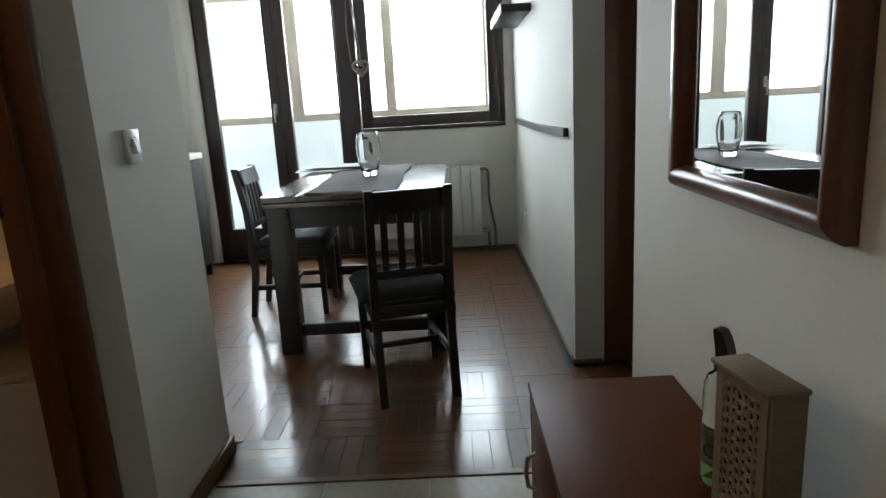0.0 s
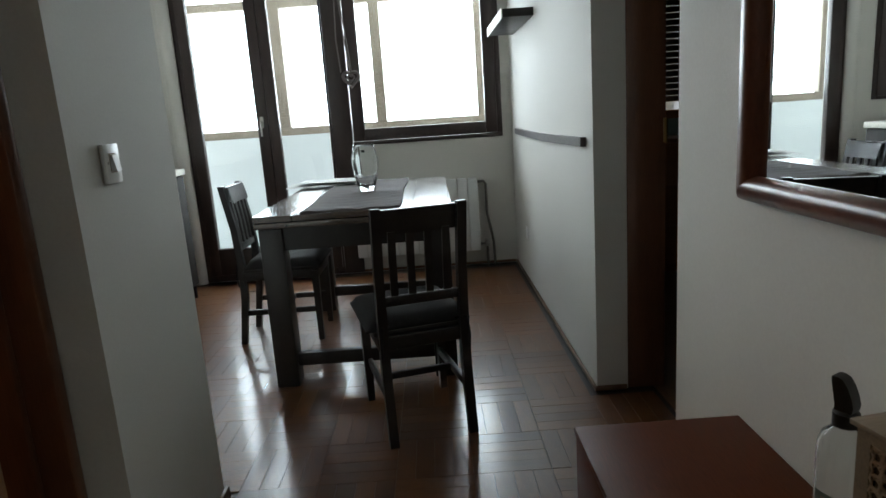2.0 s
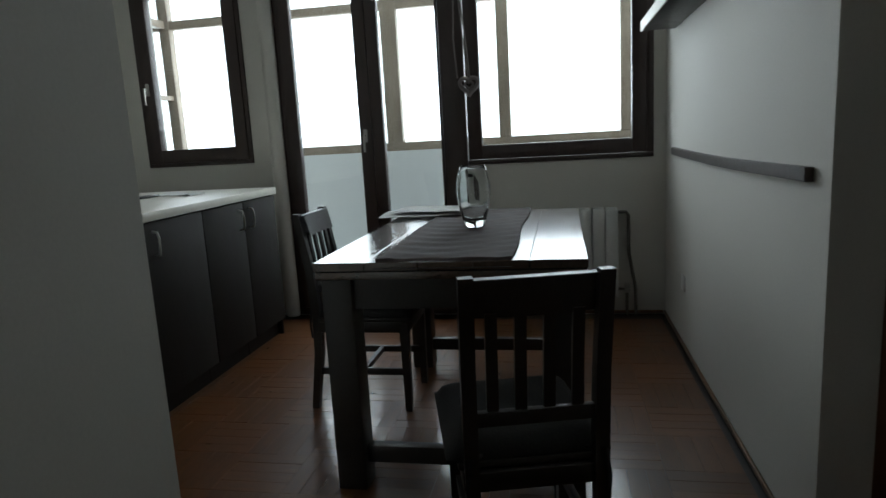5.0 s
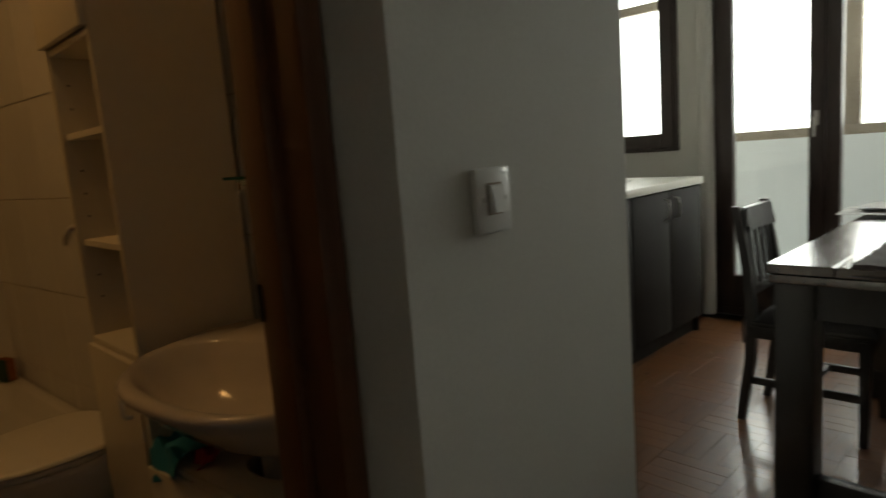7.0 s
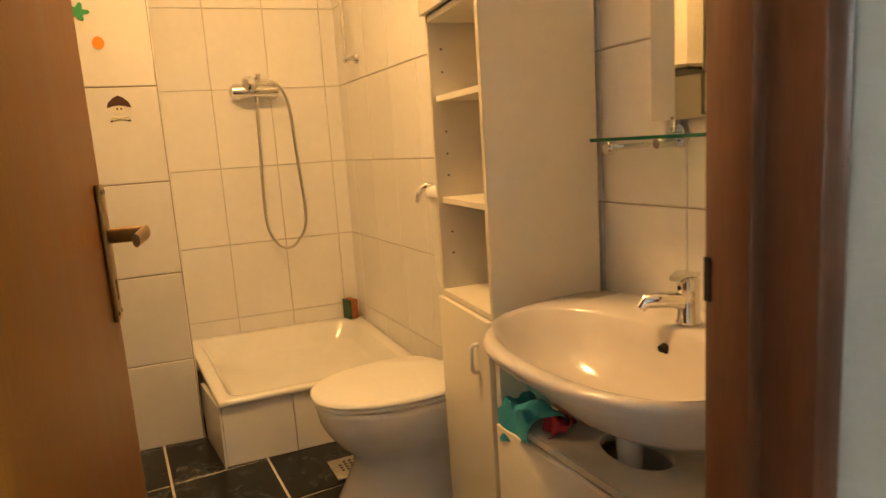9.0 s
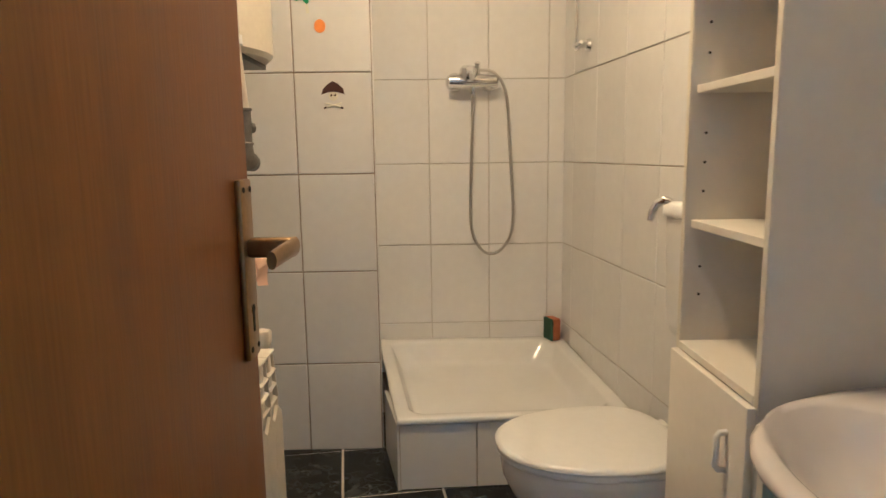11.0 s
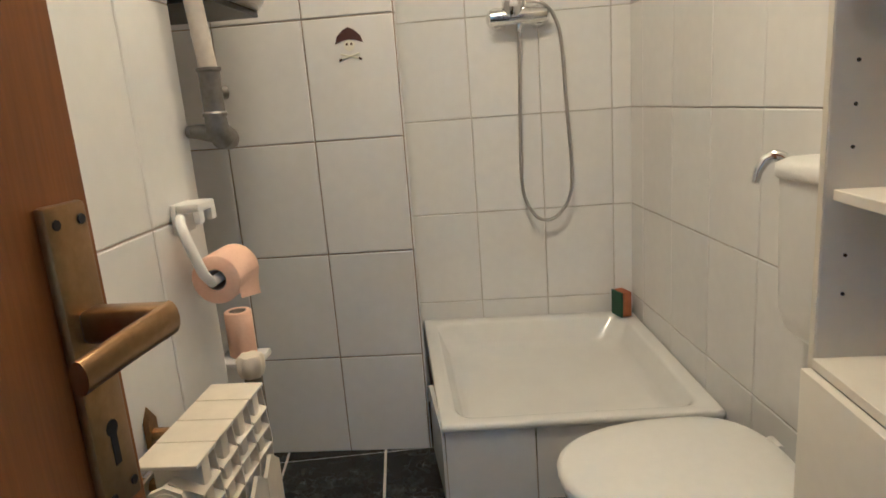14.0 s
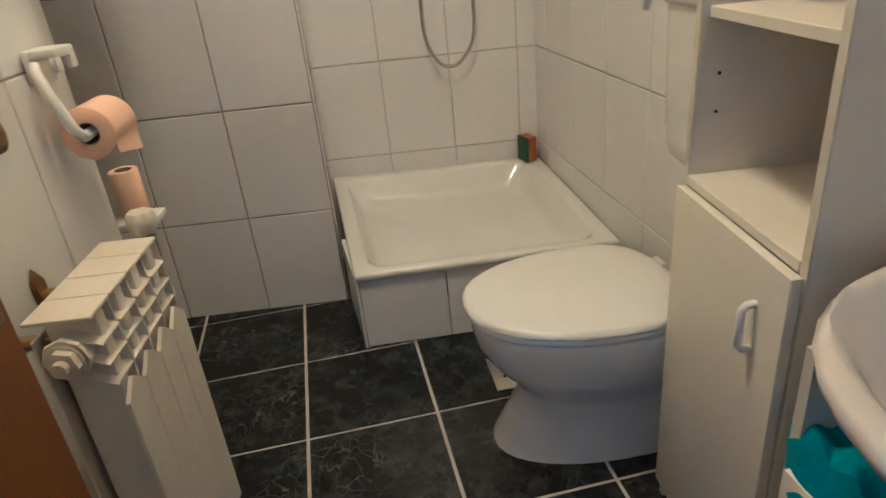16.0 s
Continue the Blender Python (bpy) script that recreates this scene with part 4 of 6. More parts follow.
def cane_box():
    b = thing("cane_box", "grey-brown wooden box with a woven cane front", "box")
    # stands on the cabinet, its cane face turned to the room
    W, D, H, t = 0.134, 0.054, 0.298, 0.008
    part("top", B(-W / 2 - 0.004, W / 2 + 0.004, -D / 2 - 0.010, D / 2 + 0.002, H - t, H, r=0.002), GREYWOOD, b)
    part("bottom", B(-W / 2 - 0.03, W / 2, -D / 2 - 0.02, D / 2, 0.0, t, r=0.002), GREYWOOD, b)
    part("side", B(-W / 2, -W / 2 + t, -D / 2, D / 2, t, H - t), GREYWOOD, b)
    part("side", B(W / 2 - t, W / 2, -D / 2, D / 2, t, H - t), GREYWOOD, b)
    part("back", B(-W / 2 + t, W / 2 - t, D / 2 - 0.006, D / 2, t, H - t), BOXDARK, b)
    part("front_frame", Shape().box(-W / 2 + t, -W / 2 + 0.022, -D / 2 - 0.002, -D / 2 + 0.008, t, H - t).box(W / 2 - 0.026, W / 2 - t, -D / 2 - 0.002, -D / 2 + 0.008, t, H - t).box(-W / 2 + 0.022, W / 2 - 0.026, -D / 2 - 0.002, -D / 2 + 0.008, H - 0.025, H - t).box(-W / 2 + 0.022, W / 2 - 0.026, -D / 2 - 0.002, -D / 2 + 0.008, t, 0.024), GREYWOOD, b)
    part("cane_backing", B(-W / 2 + 0.02, W / 2 - 0.024, -D / 2 + 0.007, -D / 2 + 0.010, 0.02, H - 0.022), BOXDARK, b)
    s = Shape()
    x0, x1, z0, z1 = -W / 2 + 0.022, W / 2 - 0.026, 0.024, H - 0.025
    step = 0.0135
    nx = int((x1 - x0) / step)
    for k in range(nx + 1):
        x = x0 + (x1 - x0) * k / nx
        s.tube([(x + 0.0045 * math.sin(math.pi * (j + k)), -D / 2 + 0.002 + 0.002 * math.cos(math.pi * (j + k)), z0 + (z1 - z0) * j / 28) for j in range(29)], 0.0022, 5)
        s.tube([(x + (0.0052 if (j + k) % 2 else -0.0052), -D / 2 + 0.003, z0 + (z1 - z0) * j / 28) for j in range(29)], 0.0024, 5)
    for j in range(28):
        z = z0 + (z1 - z0) * (j + 0.5) / 28
        if j % 2:
            s.tube([(x0, -D / 2 + 0.003, z), (x1, -D / 2 + 0.003, z)], 0.0018, 5)
    part("cane_weave", s, RATTAN, b, "pale woven cane mesh", 60)
    part("clasp", Shape().tube([(W / 2 + 0.001, -0.01, 0.10), (W / 2 + 0.006, 0.0, 0.102), (W / 2 + 0.001, 0.015, 0.10)], 0.0015, 6), STEEL, b)
    return b


cane_box().matrix_basis = pose(0.657, 1.066, 0.4325, 0, 0, -80)


def spray_bottle():
    b = thing("spray_bottle", "clear spray bottle with green liquid and black trigger", "bottle")
    ring = [(0.034, 0.0), (0.038, 0.004), (0.038, 0.175), (0.0365, 0.193), (0.030, 0.211), (0.015, 0.223), (0.014, 0.232), (0.012, 0.232), (0.012, 0.222), (0.028, 0.209), (0.035, 0.192), (0.0365, 0.175), (0.0365, 0.006), (0.001, 0.004)]
    part("bottle", Shape().lathe([(0.001, 0.0)] + ring, 0, 0, 28, 1.0, 0.72), CLEAR, b, "", 60)
    part("liquid", Shape().lathe([(0.001, 0.0055), (0.0358, 0.0065), (0.0358, 0.062), (0.001, 0.062)], 0, 0, 28, 1.0, 0.72), LIQUID, b, "green cleaning liquid")
    part("collar", Shape().lathe([(0.0152, 0.2235), (0.018, 0.225), (0.018, 0.245), (0.012, 0.248), (0.001, 0.248)], 0, 0, 20), BLACK, b)
    part("trigger", Shape().loft([[(x - w, -0.011, z), (x + w, -0.011, z), (x + w, 0.011, z), (x - w, 0.011, z)] for x, z, w in ((0.0, 0.2485, 0.012), (0.001, 0.258, 0.013), (-0.002, 0.272, 0.0125), (-0.006, 0.286, 0.011), (-0.010, 0.296, 0.008), (-0.013, 0.299, 0.004))]), BLACK, b)
    lab = part("label_patch", Shape().sheet(lambda u, v: (0.0388 * math.sin((u - 0.5) * 1.5), -0.0286 * math.cos((u - 0.5) * 1.5), 0.045 + 0.075 * v), 10, 1, 0.0006), LABEL, b, "grey printed label")
    part("emblem", Shape().tube([(0.013 * math.cos(i * math.pi / 10), -0.0292, 0.075 + 0.013 * math.sin(i * math.pi / 10)) for i in range(21)], 0.0015, 6, False), BLACK, lab)
    for z, w in ((0.112, 0.014), (0.106, 0.011), (0.056, 0.013), (0.052, 0.009)):
        part("text_bar", B(-w, w, -0.0296, -0.0289, z, z + 0.0022), CARD, lab)
    return b


spray_bottle().matrix_basis = pose(0.680, 1.240, 0.4325, 0, 0, -60)


def light_switch():
    s = thing("light_switch", "white square wall light switch beside the bathroom door", "switch")
    part("plate", B(XL + 0.0005, XL + 0.011, 1.787, 1.855, 1.036, 1.122, r=0.003), PLASTIC, s)
    part("surround", B(XL + 0.0108, XL + 0.0118, 1.8065, 1.8355, 1.060, 1.102), CARD, s, "grey gap round the rocker")
    part("rocker", Shape().loft([[(XL + 0.011 + a, 1.821 - w, 1.081 - h), (XL + 0.011 + a, 1.821 + w, 1.081 - h), (XL + 0.011 + b, 1.821 + w, 1.081 + h), (XL + 0.011 + b, 1.821 - w, 1.081 + h)] for a, b, w, h in ((0, 0, 0.0125, 0.0185), (0.012, 0.005, 0.0115, 0.0175))]), PLASTIC, s)
    for y in (1.800, 1.842):
        part("screw", Shape().tube([(XL + 0.0108, y, 1.081), (XL + 0.0122, y, 1.081)], 0.0035, 10), STEEL, s)
    return s


light_switch()


# ---- bathroom ----
def ceiling_lamp():
    l = thing("ceiling_lamp", "round white glass ceiling lamp in the bathroom", "lamp")
    m, nt, p = nodes_of("lamp_glow")
    p.inputs["Base Color"].default_value = (0.9, 0.85, 0.75, 1)
    p.inputs["Emission Color"].default_value = LAMP_COLOUR
    p.inputs["Emission Strength"].default_value = LAMP_STRENGTH
    part("shade", Shape().lathe([(0.14, 0.0), (0.135, -0.04), (0.10, -0.075), (0.05, -0.09), (0.001, -0.094)], 0, 0, 32), m, l, "glowing opal glass shade", 60)
    part("base", Shape().lathe([(0.001, 0.02), (0.15, 0.02), (0.15, -0.005), (0.138, -0.008)], 0, 0, 32), PLASTIC, l)
    l.matrix_basis = pose(-1.90, 1.12, CEILING - 0.021)
    return l


ceiling_lamp()


def bath_door():
    d = thing("bathroom_door", "orange-brown veneered bathroom door standing open", "door")
    L = 0.672
    part("leaf", B(0, L, -0.04, 0, 0.012, 2.02, r=0.0025), DOORWOOD, d)
    hx = L - 0.034
    for s, y in ((1, 0.0), (-1, -0.04)):
        pl = part("handle_plate", Shape().box(hx - 0.020, hx + 0.020, *sorted((y, y + s * 0.008)), 0.895, 1.110, r=0.003), BRASS, d, "aged brass handle plate")
        if s > 0:
            sh_ = Shape()
            rings = []
            for (x, yy, z), (wx, wz) in zip(((hx + 0.008, y + 0.060, 1.030), (hx - 0.015, y + 0.060, 1.030), (hx - 0.045, y + 0.058, 1.029), (hx - 0.082, y + 0.056, 1.027)), ((0.006, 0.0115), (0.0065, 0.011), (0.0065, 0.0105), (0.0055, 0.010))):
                rings.append([(x, yy + wx * math.cos(a * math.pi / 6), z + wz * math.sin(a * math.pi / 6)) for a in range(12)])
            sh_.loft(rings).box(hx - 0.010, hx + 0.012, y + 0.006, y + 0.064, 1.018, 1.041, r=0.005)
            part("lever", sh_, BRASS, pl, "", 50)
        else:
            part("lever", Shape().tube([(hx, y - 0.005, 1.035), (hx, y - 0.05, 1.035), (hx - 0.11, y - 0.052, 1.03)], 0.009, 10), BRASS, pl)
        part("keyhole", Shape().tube([(hx, y + s * 0.0078, 0.955), (hx, y + s * 0.0086, 0.955)], 0.006, 12).box(hx - 0.0032, hx + 0.0032, *sorted((y + s * 0.0078, y + s * 0.0086)), 0.928, 0.955), HOLE, pl)
        for dx, z in ((-0.012, 1.098), (0.012, 1.098), (-0.012, 0.908), (0.012, 0.908)):
            part("screw", Shape().tube([(hx + dx, y + s * 0.0075, z), (hx + dx, y + s * 0.009, z)], 0.0035, 8), HOLE, pl)
    for z in (0.25, 1.75):
        part("hinge", Shape().tube([(-0.006, 0.004, z - 0.04), (-0.006, 0.004, z + 0.04)], 0.007, 10), BRASS, d)
    d.matrix_basis = pose(-0.708, 0.896, 0, 0, 0, 178.5) @ Matrix.Diagonal((1, -1, 1, 1))
    return d


bath_door()


def mapped(corner, u, v):
    (a, b, c, d) = corner
    x = a[0] * (1 - u) * (1 - v) + b[0] * u * (1 - v) + c[0] * u * v + d[0] * (1 - u) * v
    y = a[1] * (1 - u) * (1 - v) + b[1] * u * (1 - v) + c[1] * u * v + d[1] * (1 - u) * v
    return x, y


TRAY = ((XB + 0.008, 0.888), (-2.605, 1.012), (-2.64, 1.812), (XB + 0.008, 1.725))


def shower_tray():
    t = thing("shower_tray", "square white enamel shower tray on a tiled plinth", "shower tray")

    def rounded(inset, rad, z, n=6):
        L, out = 0.80, []
        for cx, cy, a0 in ((inset + rad, inset + rad, 180), (L - inset - rad, inset + rad, 270), (L - inset - rad, L - inset - rad, 0), (inset + rad, L - inset - rad, 90)):
            for px, py in arc(cx, cy, rad, a0, a0 + 90, n):
                x, y = mapped(TRAY, px / L, py / L)
                out.append((x, y, z + 0.036 * (1 - px / L)))
        return out
    rings = [rounded(0.004, 0.006, 0.236), rounded(0.0, 0.006, 0.240), rounded(0.0, 0.006, 0.252), rounded(0.003, 0.008, 0.2575), rounded(0.006, 0.009, 0.2585), rounded(0.040, 0.050, 0.2565), rounded(0.046, 0.056, 0.2535), rounded(0.052, 0.062, 0.246), rounded(0.078, 0.08, 0.185), rounded(0.090, 0.085, 0.170), rounded(0.112, 0.085, 0.162), rounded(0.36, 0.03, 0.152)]
    part("basin", Shape().loft(rings, False, True), ENAMEL, t, "white enamel basin", 60)
    pl = Shape()
    fl, fr = Vector((TRAY[1][0] - 0.012, TRAY[1][1] + 0.006, 0)), Vector((TRAY[2][0] - 0.012, TRAY[2][1], 0))
    d = (fr - fl).normalized()
    nrm = Vector((d.y, -d.x, 0))
    base = [fl - nrm * 0.01, fr - nrm * 0.01, Vector((*TRAY[3], 0)), Vector((*TRAY[0], 0)) + Vector((0, 0.006, 0))]
    pl.loft([[tuple(p) for p in base], [(p.x, p.y, 0.135) for p in base]])
    pb = part("plinth", pl, GROUT_L, t)
    ln = (fr - fl).length
    cuts = [0.0, 0.262, 0.524, ln]
    for a, b in zip(cuts, cuts[1:]):
        s = Shape().loft([[tuple(fl + d * (a + 0.002) + nrm * k + Vector((0, 0, z))) for k, z in ((-0.009, 0.002), (0.0, 0.003), (0.0, 0.232), (-0.009, 0.233))], [tuple(fl + d * (b - 0.002) + nrm * k + Vector((0, 0, z))) for k, z in ((-0.009, 0.002), (0.0, 0.003), (0.0, 0.232), (-0.009, 0.233))]])
        part("tile", s, TILE, pb)
    part("tile", Shape().loft([[(-2.6135, 1.010, z), (-2.6135, 1.018, z), (XP + 0.008, 0.962, z), (XP + 0.008, 0.947, z)] for z in (0.001, 0.236)]), TILE, pb)
    return t


shower_tray()


def shower_mixer():
    m = thing("shower_mixer", "chrome shower mixer with a hanging metal hose", "shower mixer")
    x, y, z = XB + 0.006, 1.325, 1.435
    for dy in (-0.075, 0.075):
        part("rosette", Shape().lathe([(0.001, 0.022), (0.026, 0.02), (0.039, 0.008), (0.041, 0.0)], 0, 0, 24).turned(pose(x, y + dy, z, 0, 90, 0)), CHROME, m)
    part("body", Shape().tube([(x + 0.055, y - 0.105, z), (x + 0.055, y - 0.10, z), (x + 0.055, y - 0.04, z), (x + 0.055, y + 0.05, z), (x + 0.055, y + 0.10, z), (x + 0.055, y + 0.105, z)], [0.020, 0.028, 0.031, 0.029, 0.026, 0.018], 18)
         .tube([(x + 0.02, y - 0.075, z), (x + 0.055, y - 0.075, z)], 0.017, 14).tube([(x + 0.02, y + 0.075, z), (x + 0.055, y + 0.075, z)], 0.017, 14), CHROME, m)
    part("cartridge", Shape().lathe([(0.034, 0.0), (0.038, 0.02), (0.037, 0.042), (0.028, 0.054), (0.001, 0.060)], 0, 0, 24).turned(pose(x + 0.055, y - 0.02, z + 0.008, 0, 25, 0)), CHROME, m)
    part("lever", Shape().loft([[(x + a, y - 0.02 - w, z + b), (x + a, y - 0.02 + w, z + b), (x + a + 0.004, y - 0.02 + w, z + b + 0.008), (x + a + 0.004, y - 0.02 - w, z + b + 0.008)] for a, b, w in ((0.075, 0.05, 0.014), (0.12, 0.036, 0.012), (0.165, 0.020, 0.014))]), CHROME, m)
    part("hand_shower_bracket", Shape().tube([(x + 0.055, y + 0.02, z + 0.02), (x + 0.06, y + 0.02, z + 0.055), (x + 0.07, y + 0.018, z + 0.075)], [0.010, 0.010, 0.013], 12), CHROME, m)
    pts = []
    y1 = y + 0.155
    ctrl = [(x + 0.06, y + 0.025, z + 0.045), (x + 0.075, y + 0.08, z + 0.035), (x + 0.06, y + 0.125, z - 0.01), (x + 0.058, y + 0.148, z - 0.10), (x + 0.058, y1 + 0.004, z - 0.30), (x + 0.056, y1 + 0.018, z - 0.55), (x + 0.055, y1 + 0.008, z - 0.66), (x + 0.055, y + 0.12, z - 0.725), (x + 0.055, y + 0.075, z - 0.745), (x + 0.055, y + 0.03, z - 0.722), (x + 0.055, y - 0.008, z - 0.64), (x + 0.056, y - 0.014, z - 0.5), (x + 0.056, y - 0.004, z - 0.2), (x + 0.056, y + 0.0, z - 0.05), (x + 0.055, y + 0.002, z - 0.02)]
    cv = [Vector(c) for c in ctrl]
    for i in range(len(cv) - 1):
        p0, p1, p2, p3 = cv[max(i - 1, 0)], cv[i], cv[i + 1], cv[min(i + 2, len(cv) - 1)]
        for k in range(8):
            t = k / 8
            pts.append(0.5 * ((2 * p1) + (p2 - p0) * t + (2 * p0 - 5 * p1 + 4 * p2 - p3) * t * t + (3 * p1 - p0 - 3 * p2 + p3) * t ** 3))
    pts.append(cv[-1])
    part("hose", Shape().tube(pts, 0.0065, 10), STEEL, m, "flexible metal shower hose", 60)
    part("ferrule", Shape().tube([(x + 0.052, y + 0.001, z - 0.075), (x + 0.055, y + 0.002, z - 0.022)], [0.008, 0.011], 12), CHROME, m)
    return m


shower_mixer()


def shower_rail():
    r = thing("shower_rail", "chrome shower riser rail on the tiled side wall", "rail")
    x, z = -3.135, 1.54
    y = wall_line(x) - 0.008
    part("rod", Shape().tube([(x, y - 0.045, z - 0.02), (x, y - 0.045, 2.2)], 0.009, 12), CHROME, r)
    part("bracket", Shape().tube([(x, y, z), (x, y - 0.055, z)], 0.013, 14).tube([(x - 0.035, y - 0.045, z), (x + 0.045, y - 0.045, z)], [0.012, 0.010], 12).tube([(x, y + 0.004, z), (x, y - 0.010, z)], [0.026, 0.020], 16), CHROME, r)
    part("bracket", Shape().tube([(x, y, 2.15), (x, y - 0.05, 2.15)], 0.013, 14), CHROME, r)
    part("knob", Shape().tube([(x + 0.045, y - 0.045, z), (x + 0.075, y - 0.045, z)], [0.008, 0.006], 12), PLASTIC, r, "pale plastic knob")
    return r


shower_rail()


def sponge():
    s = thing("sponge", "orange and green scouring sponge on the tray corner", "sponge")
    part("foam", B(0.010, 0.048, -0.036, 0.036, 0, 0.10, r=0.006), SPONGE_O, s)
    part("scourer", B(0.0, 0.0095, -0.036, 0.036, 0, 0.10, r=0.003), SPONGE_G, s)
    s.matrix_basis = pose(XB + 0.062, 1.655, 0.2925, 0, 0, 110)
    return s


sponge()


def superring(cx, cy, a, b0, b1, z, n=36, p=2.3):
    """An egg-shaped ring; b0 reaches to -y (the front), b1 to +y."""
    out = []
    for i in range(n):
        t = 2 * math.pi * i / n
        c, s = math.cos(t), math.sin(t)
        x = a * math.copysign(abs(c) ** (2 / p), c)
        y = (b1 if s > 0 else b0) * math.copysign(abs(s) ** (2 / (3.2 if s > 0 else 2.0)), s)
        out.append((cx + x, cy + y, z))
    return out


def toilet():
    t = thing("toilet", "white ceramic toilet with a closed seat lid", "toilet")
    R = superring
    part("bowl", Shape().loft([R(0, 0.06, 0.130, 0.262, 0.20, 0.004), R(0, 0.06, 0.128, 0.258, 0.20, 0.02), R(0, 0.06, 0.116, 0.222, 0.19, 0.09), R(0, 0.06, 0.111, 0.192, 0.19, 0.15), R(0, 0.055, 0.128, 0.200, 0.19, 0.19), R(0, 0.047, 0.155, 0.232, 0.19, 0.235), R(0, 0.042, 0.170, 0.253, 0.19, 0.275), R(0, 0.04, 0.178, 0.268, 0.19, 0.315), R(0, 0.04, 0.182, 0.274, 0.19, 0.355), R(0, 0.04, 0.180, 0.272, 0.19, 0.371), R(0, 0.04, 0.174, 0.266, 0.185, 0.376)]), CERAMIC, t, "", 60)
    part("seat", Shape().loft([R(0, 0.03, 0.178, 0.265, 0.165, 0.3765), R(0, 0.03, 0.183, 0.272, 0.17, 0.382), R(0, 0.03, 0.182, 0.271, 0.17, 0.390), R(0, 0.03, 0.175, 0.265, 0.165, 0.3935)]), PLASTIC, t, "white plastic seat ring", 60)
    part("lid", Shape().loft([R(0, 0.03, 0.178, 0.268, 0.17, 0.3945), R(0, 0.03, 0.185, 0.276, 0.173, 0.399), R(0, 0.03, 0.184, 0.275, 0.173, 0.407), R(0, 0.03, 0.172, 0.262, 0.165, 0.4125), R(0, 0.02, 0.10, 0.16, 0.11, 0.4155)]), PLASTIC, t, "white closed plastic lid", 60)
    for s in (-1, 1):
        part("hinge", Shape().tube([(s * 0.07 - 0.02, 0.212, 0.39), (s * 0.07 + 0.02, 0.212, 0.39)], 0.011, 10), PLASTIC, t)
    part("outlet", Shape().tube([(0, 0.22, 0.16), (0, 0.30, 0.16)], 0.055, 18), PLASTIC, t)
    part("fixing_block", B(-0.175, -0.12, 0.02, 0.12, 0, 0.05, r=0.004), PLASTIC, t)
    t.matrix_basis = pose(-2.168, 1.555, -0.004, 0, 0, 4) @ Matrix.Diagonal((1.06, 1.06, 0.975, 1))
    return t


toilet()


def tall_cabinet():
    c = thing("tall_cabinet", "tall narrow white laminate cabinet with open shelves", "cabinet")
    x0, x1, y0, y1, t = -1.935, -1.583, 1.672, YN - 0.030, 0.016
    top = 2.25
    part("side_panel", B(x0, x0 + t, y0, y1, 0, top, r=0.001, seg=1), LAMIN, c)
    part("side_panel", B(x1 - t, x1, y0, y1, 0, top, r=0.001, seg=1), LAMIN, c)
    part("back_panel", B(x0 + t, x1 - t, y1 - 0.008, y1, 0.02, top - 0.02), LAMIN, c)
    part("edge_band", Shape().box(x0 + 0.0005, x0 + t - 0.0005, y0 - 0.0015, y0 - 0.0002, 0, top).box(x1 - t + 0.0005, x1 - 0.0005, y0 - 0.0015, y0 - 0.0002, 0, top), EDGE, c)
    for z, inset in ((0.728, -0.003), (0.990, 0.012), (1.266, 0.012), (1.475, 0.0), (2.232, 0.0), (0.05, 0.0)):
        part("shelf", B(x0 + t + 0.0005, x1 - t - 0.0005, y0 + inset, y1 - 0.009, z - 0.016, z, r=0.001, seg=1), LAMIN, c)
    d = part("door", B(x0 + 0.012, x1 - 0.004, y0 - 0.018, y0 - 0.002, 0.055, 0.7105, r=0.0015), LAMIN, c)
    part("handle", Shape().tube([(-1.652, y0 - 0.017, 0.640), (-1.652, y0 - 0.030, 0.639), (-1.652, y0 - 0.036, 0.632), (-1.652, y0 - 0.036, 0.576), (-1.652, y0 - 0.030, 0.569), (-1.652, y0 - 0.017, 0.568)], 0.0058, 10), PLASTIC, d, "white plastic D handle", 60)
    d2 = part("door", B(x0 + 0.002, x1 - 0.002, y0 - 0.018, y0 - 0.002, 1.478, 2.245, r=0.0015), LAMIN, c)
    part("plinth", B(x0 + t, x1 - t, y0 + 0.02, y0 + 0.034, 0, 0.05), LAMIN, c)
    for side in (x0 + t + 0.0004, x1 - t - 0.0004):
        for y in (y0 + 0.035, y1 - 0.05):
            for z in (0.83, 0.89, 1.05, 1.11, 1.17, 1.33, 1.39):
                dx = 0.0008 if side < -1.7 else -0.0008
                part("pin_hole", Shape().tube([(side - dx, y, z), (side + dx, y, z)], 0.003, 8), HOLE, c)
    return c


tall_cabinet()


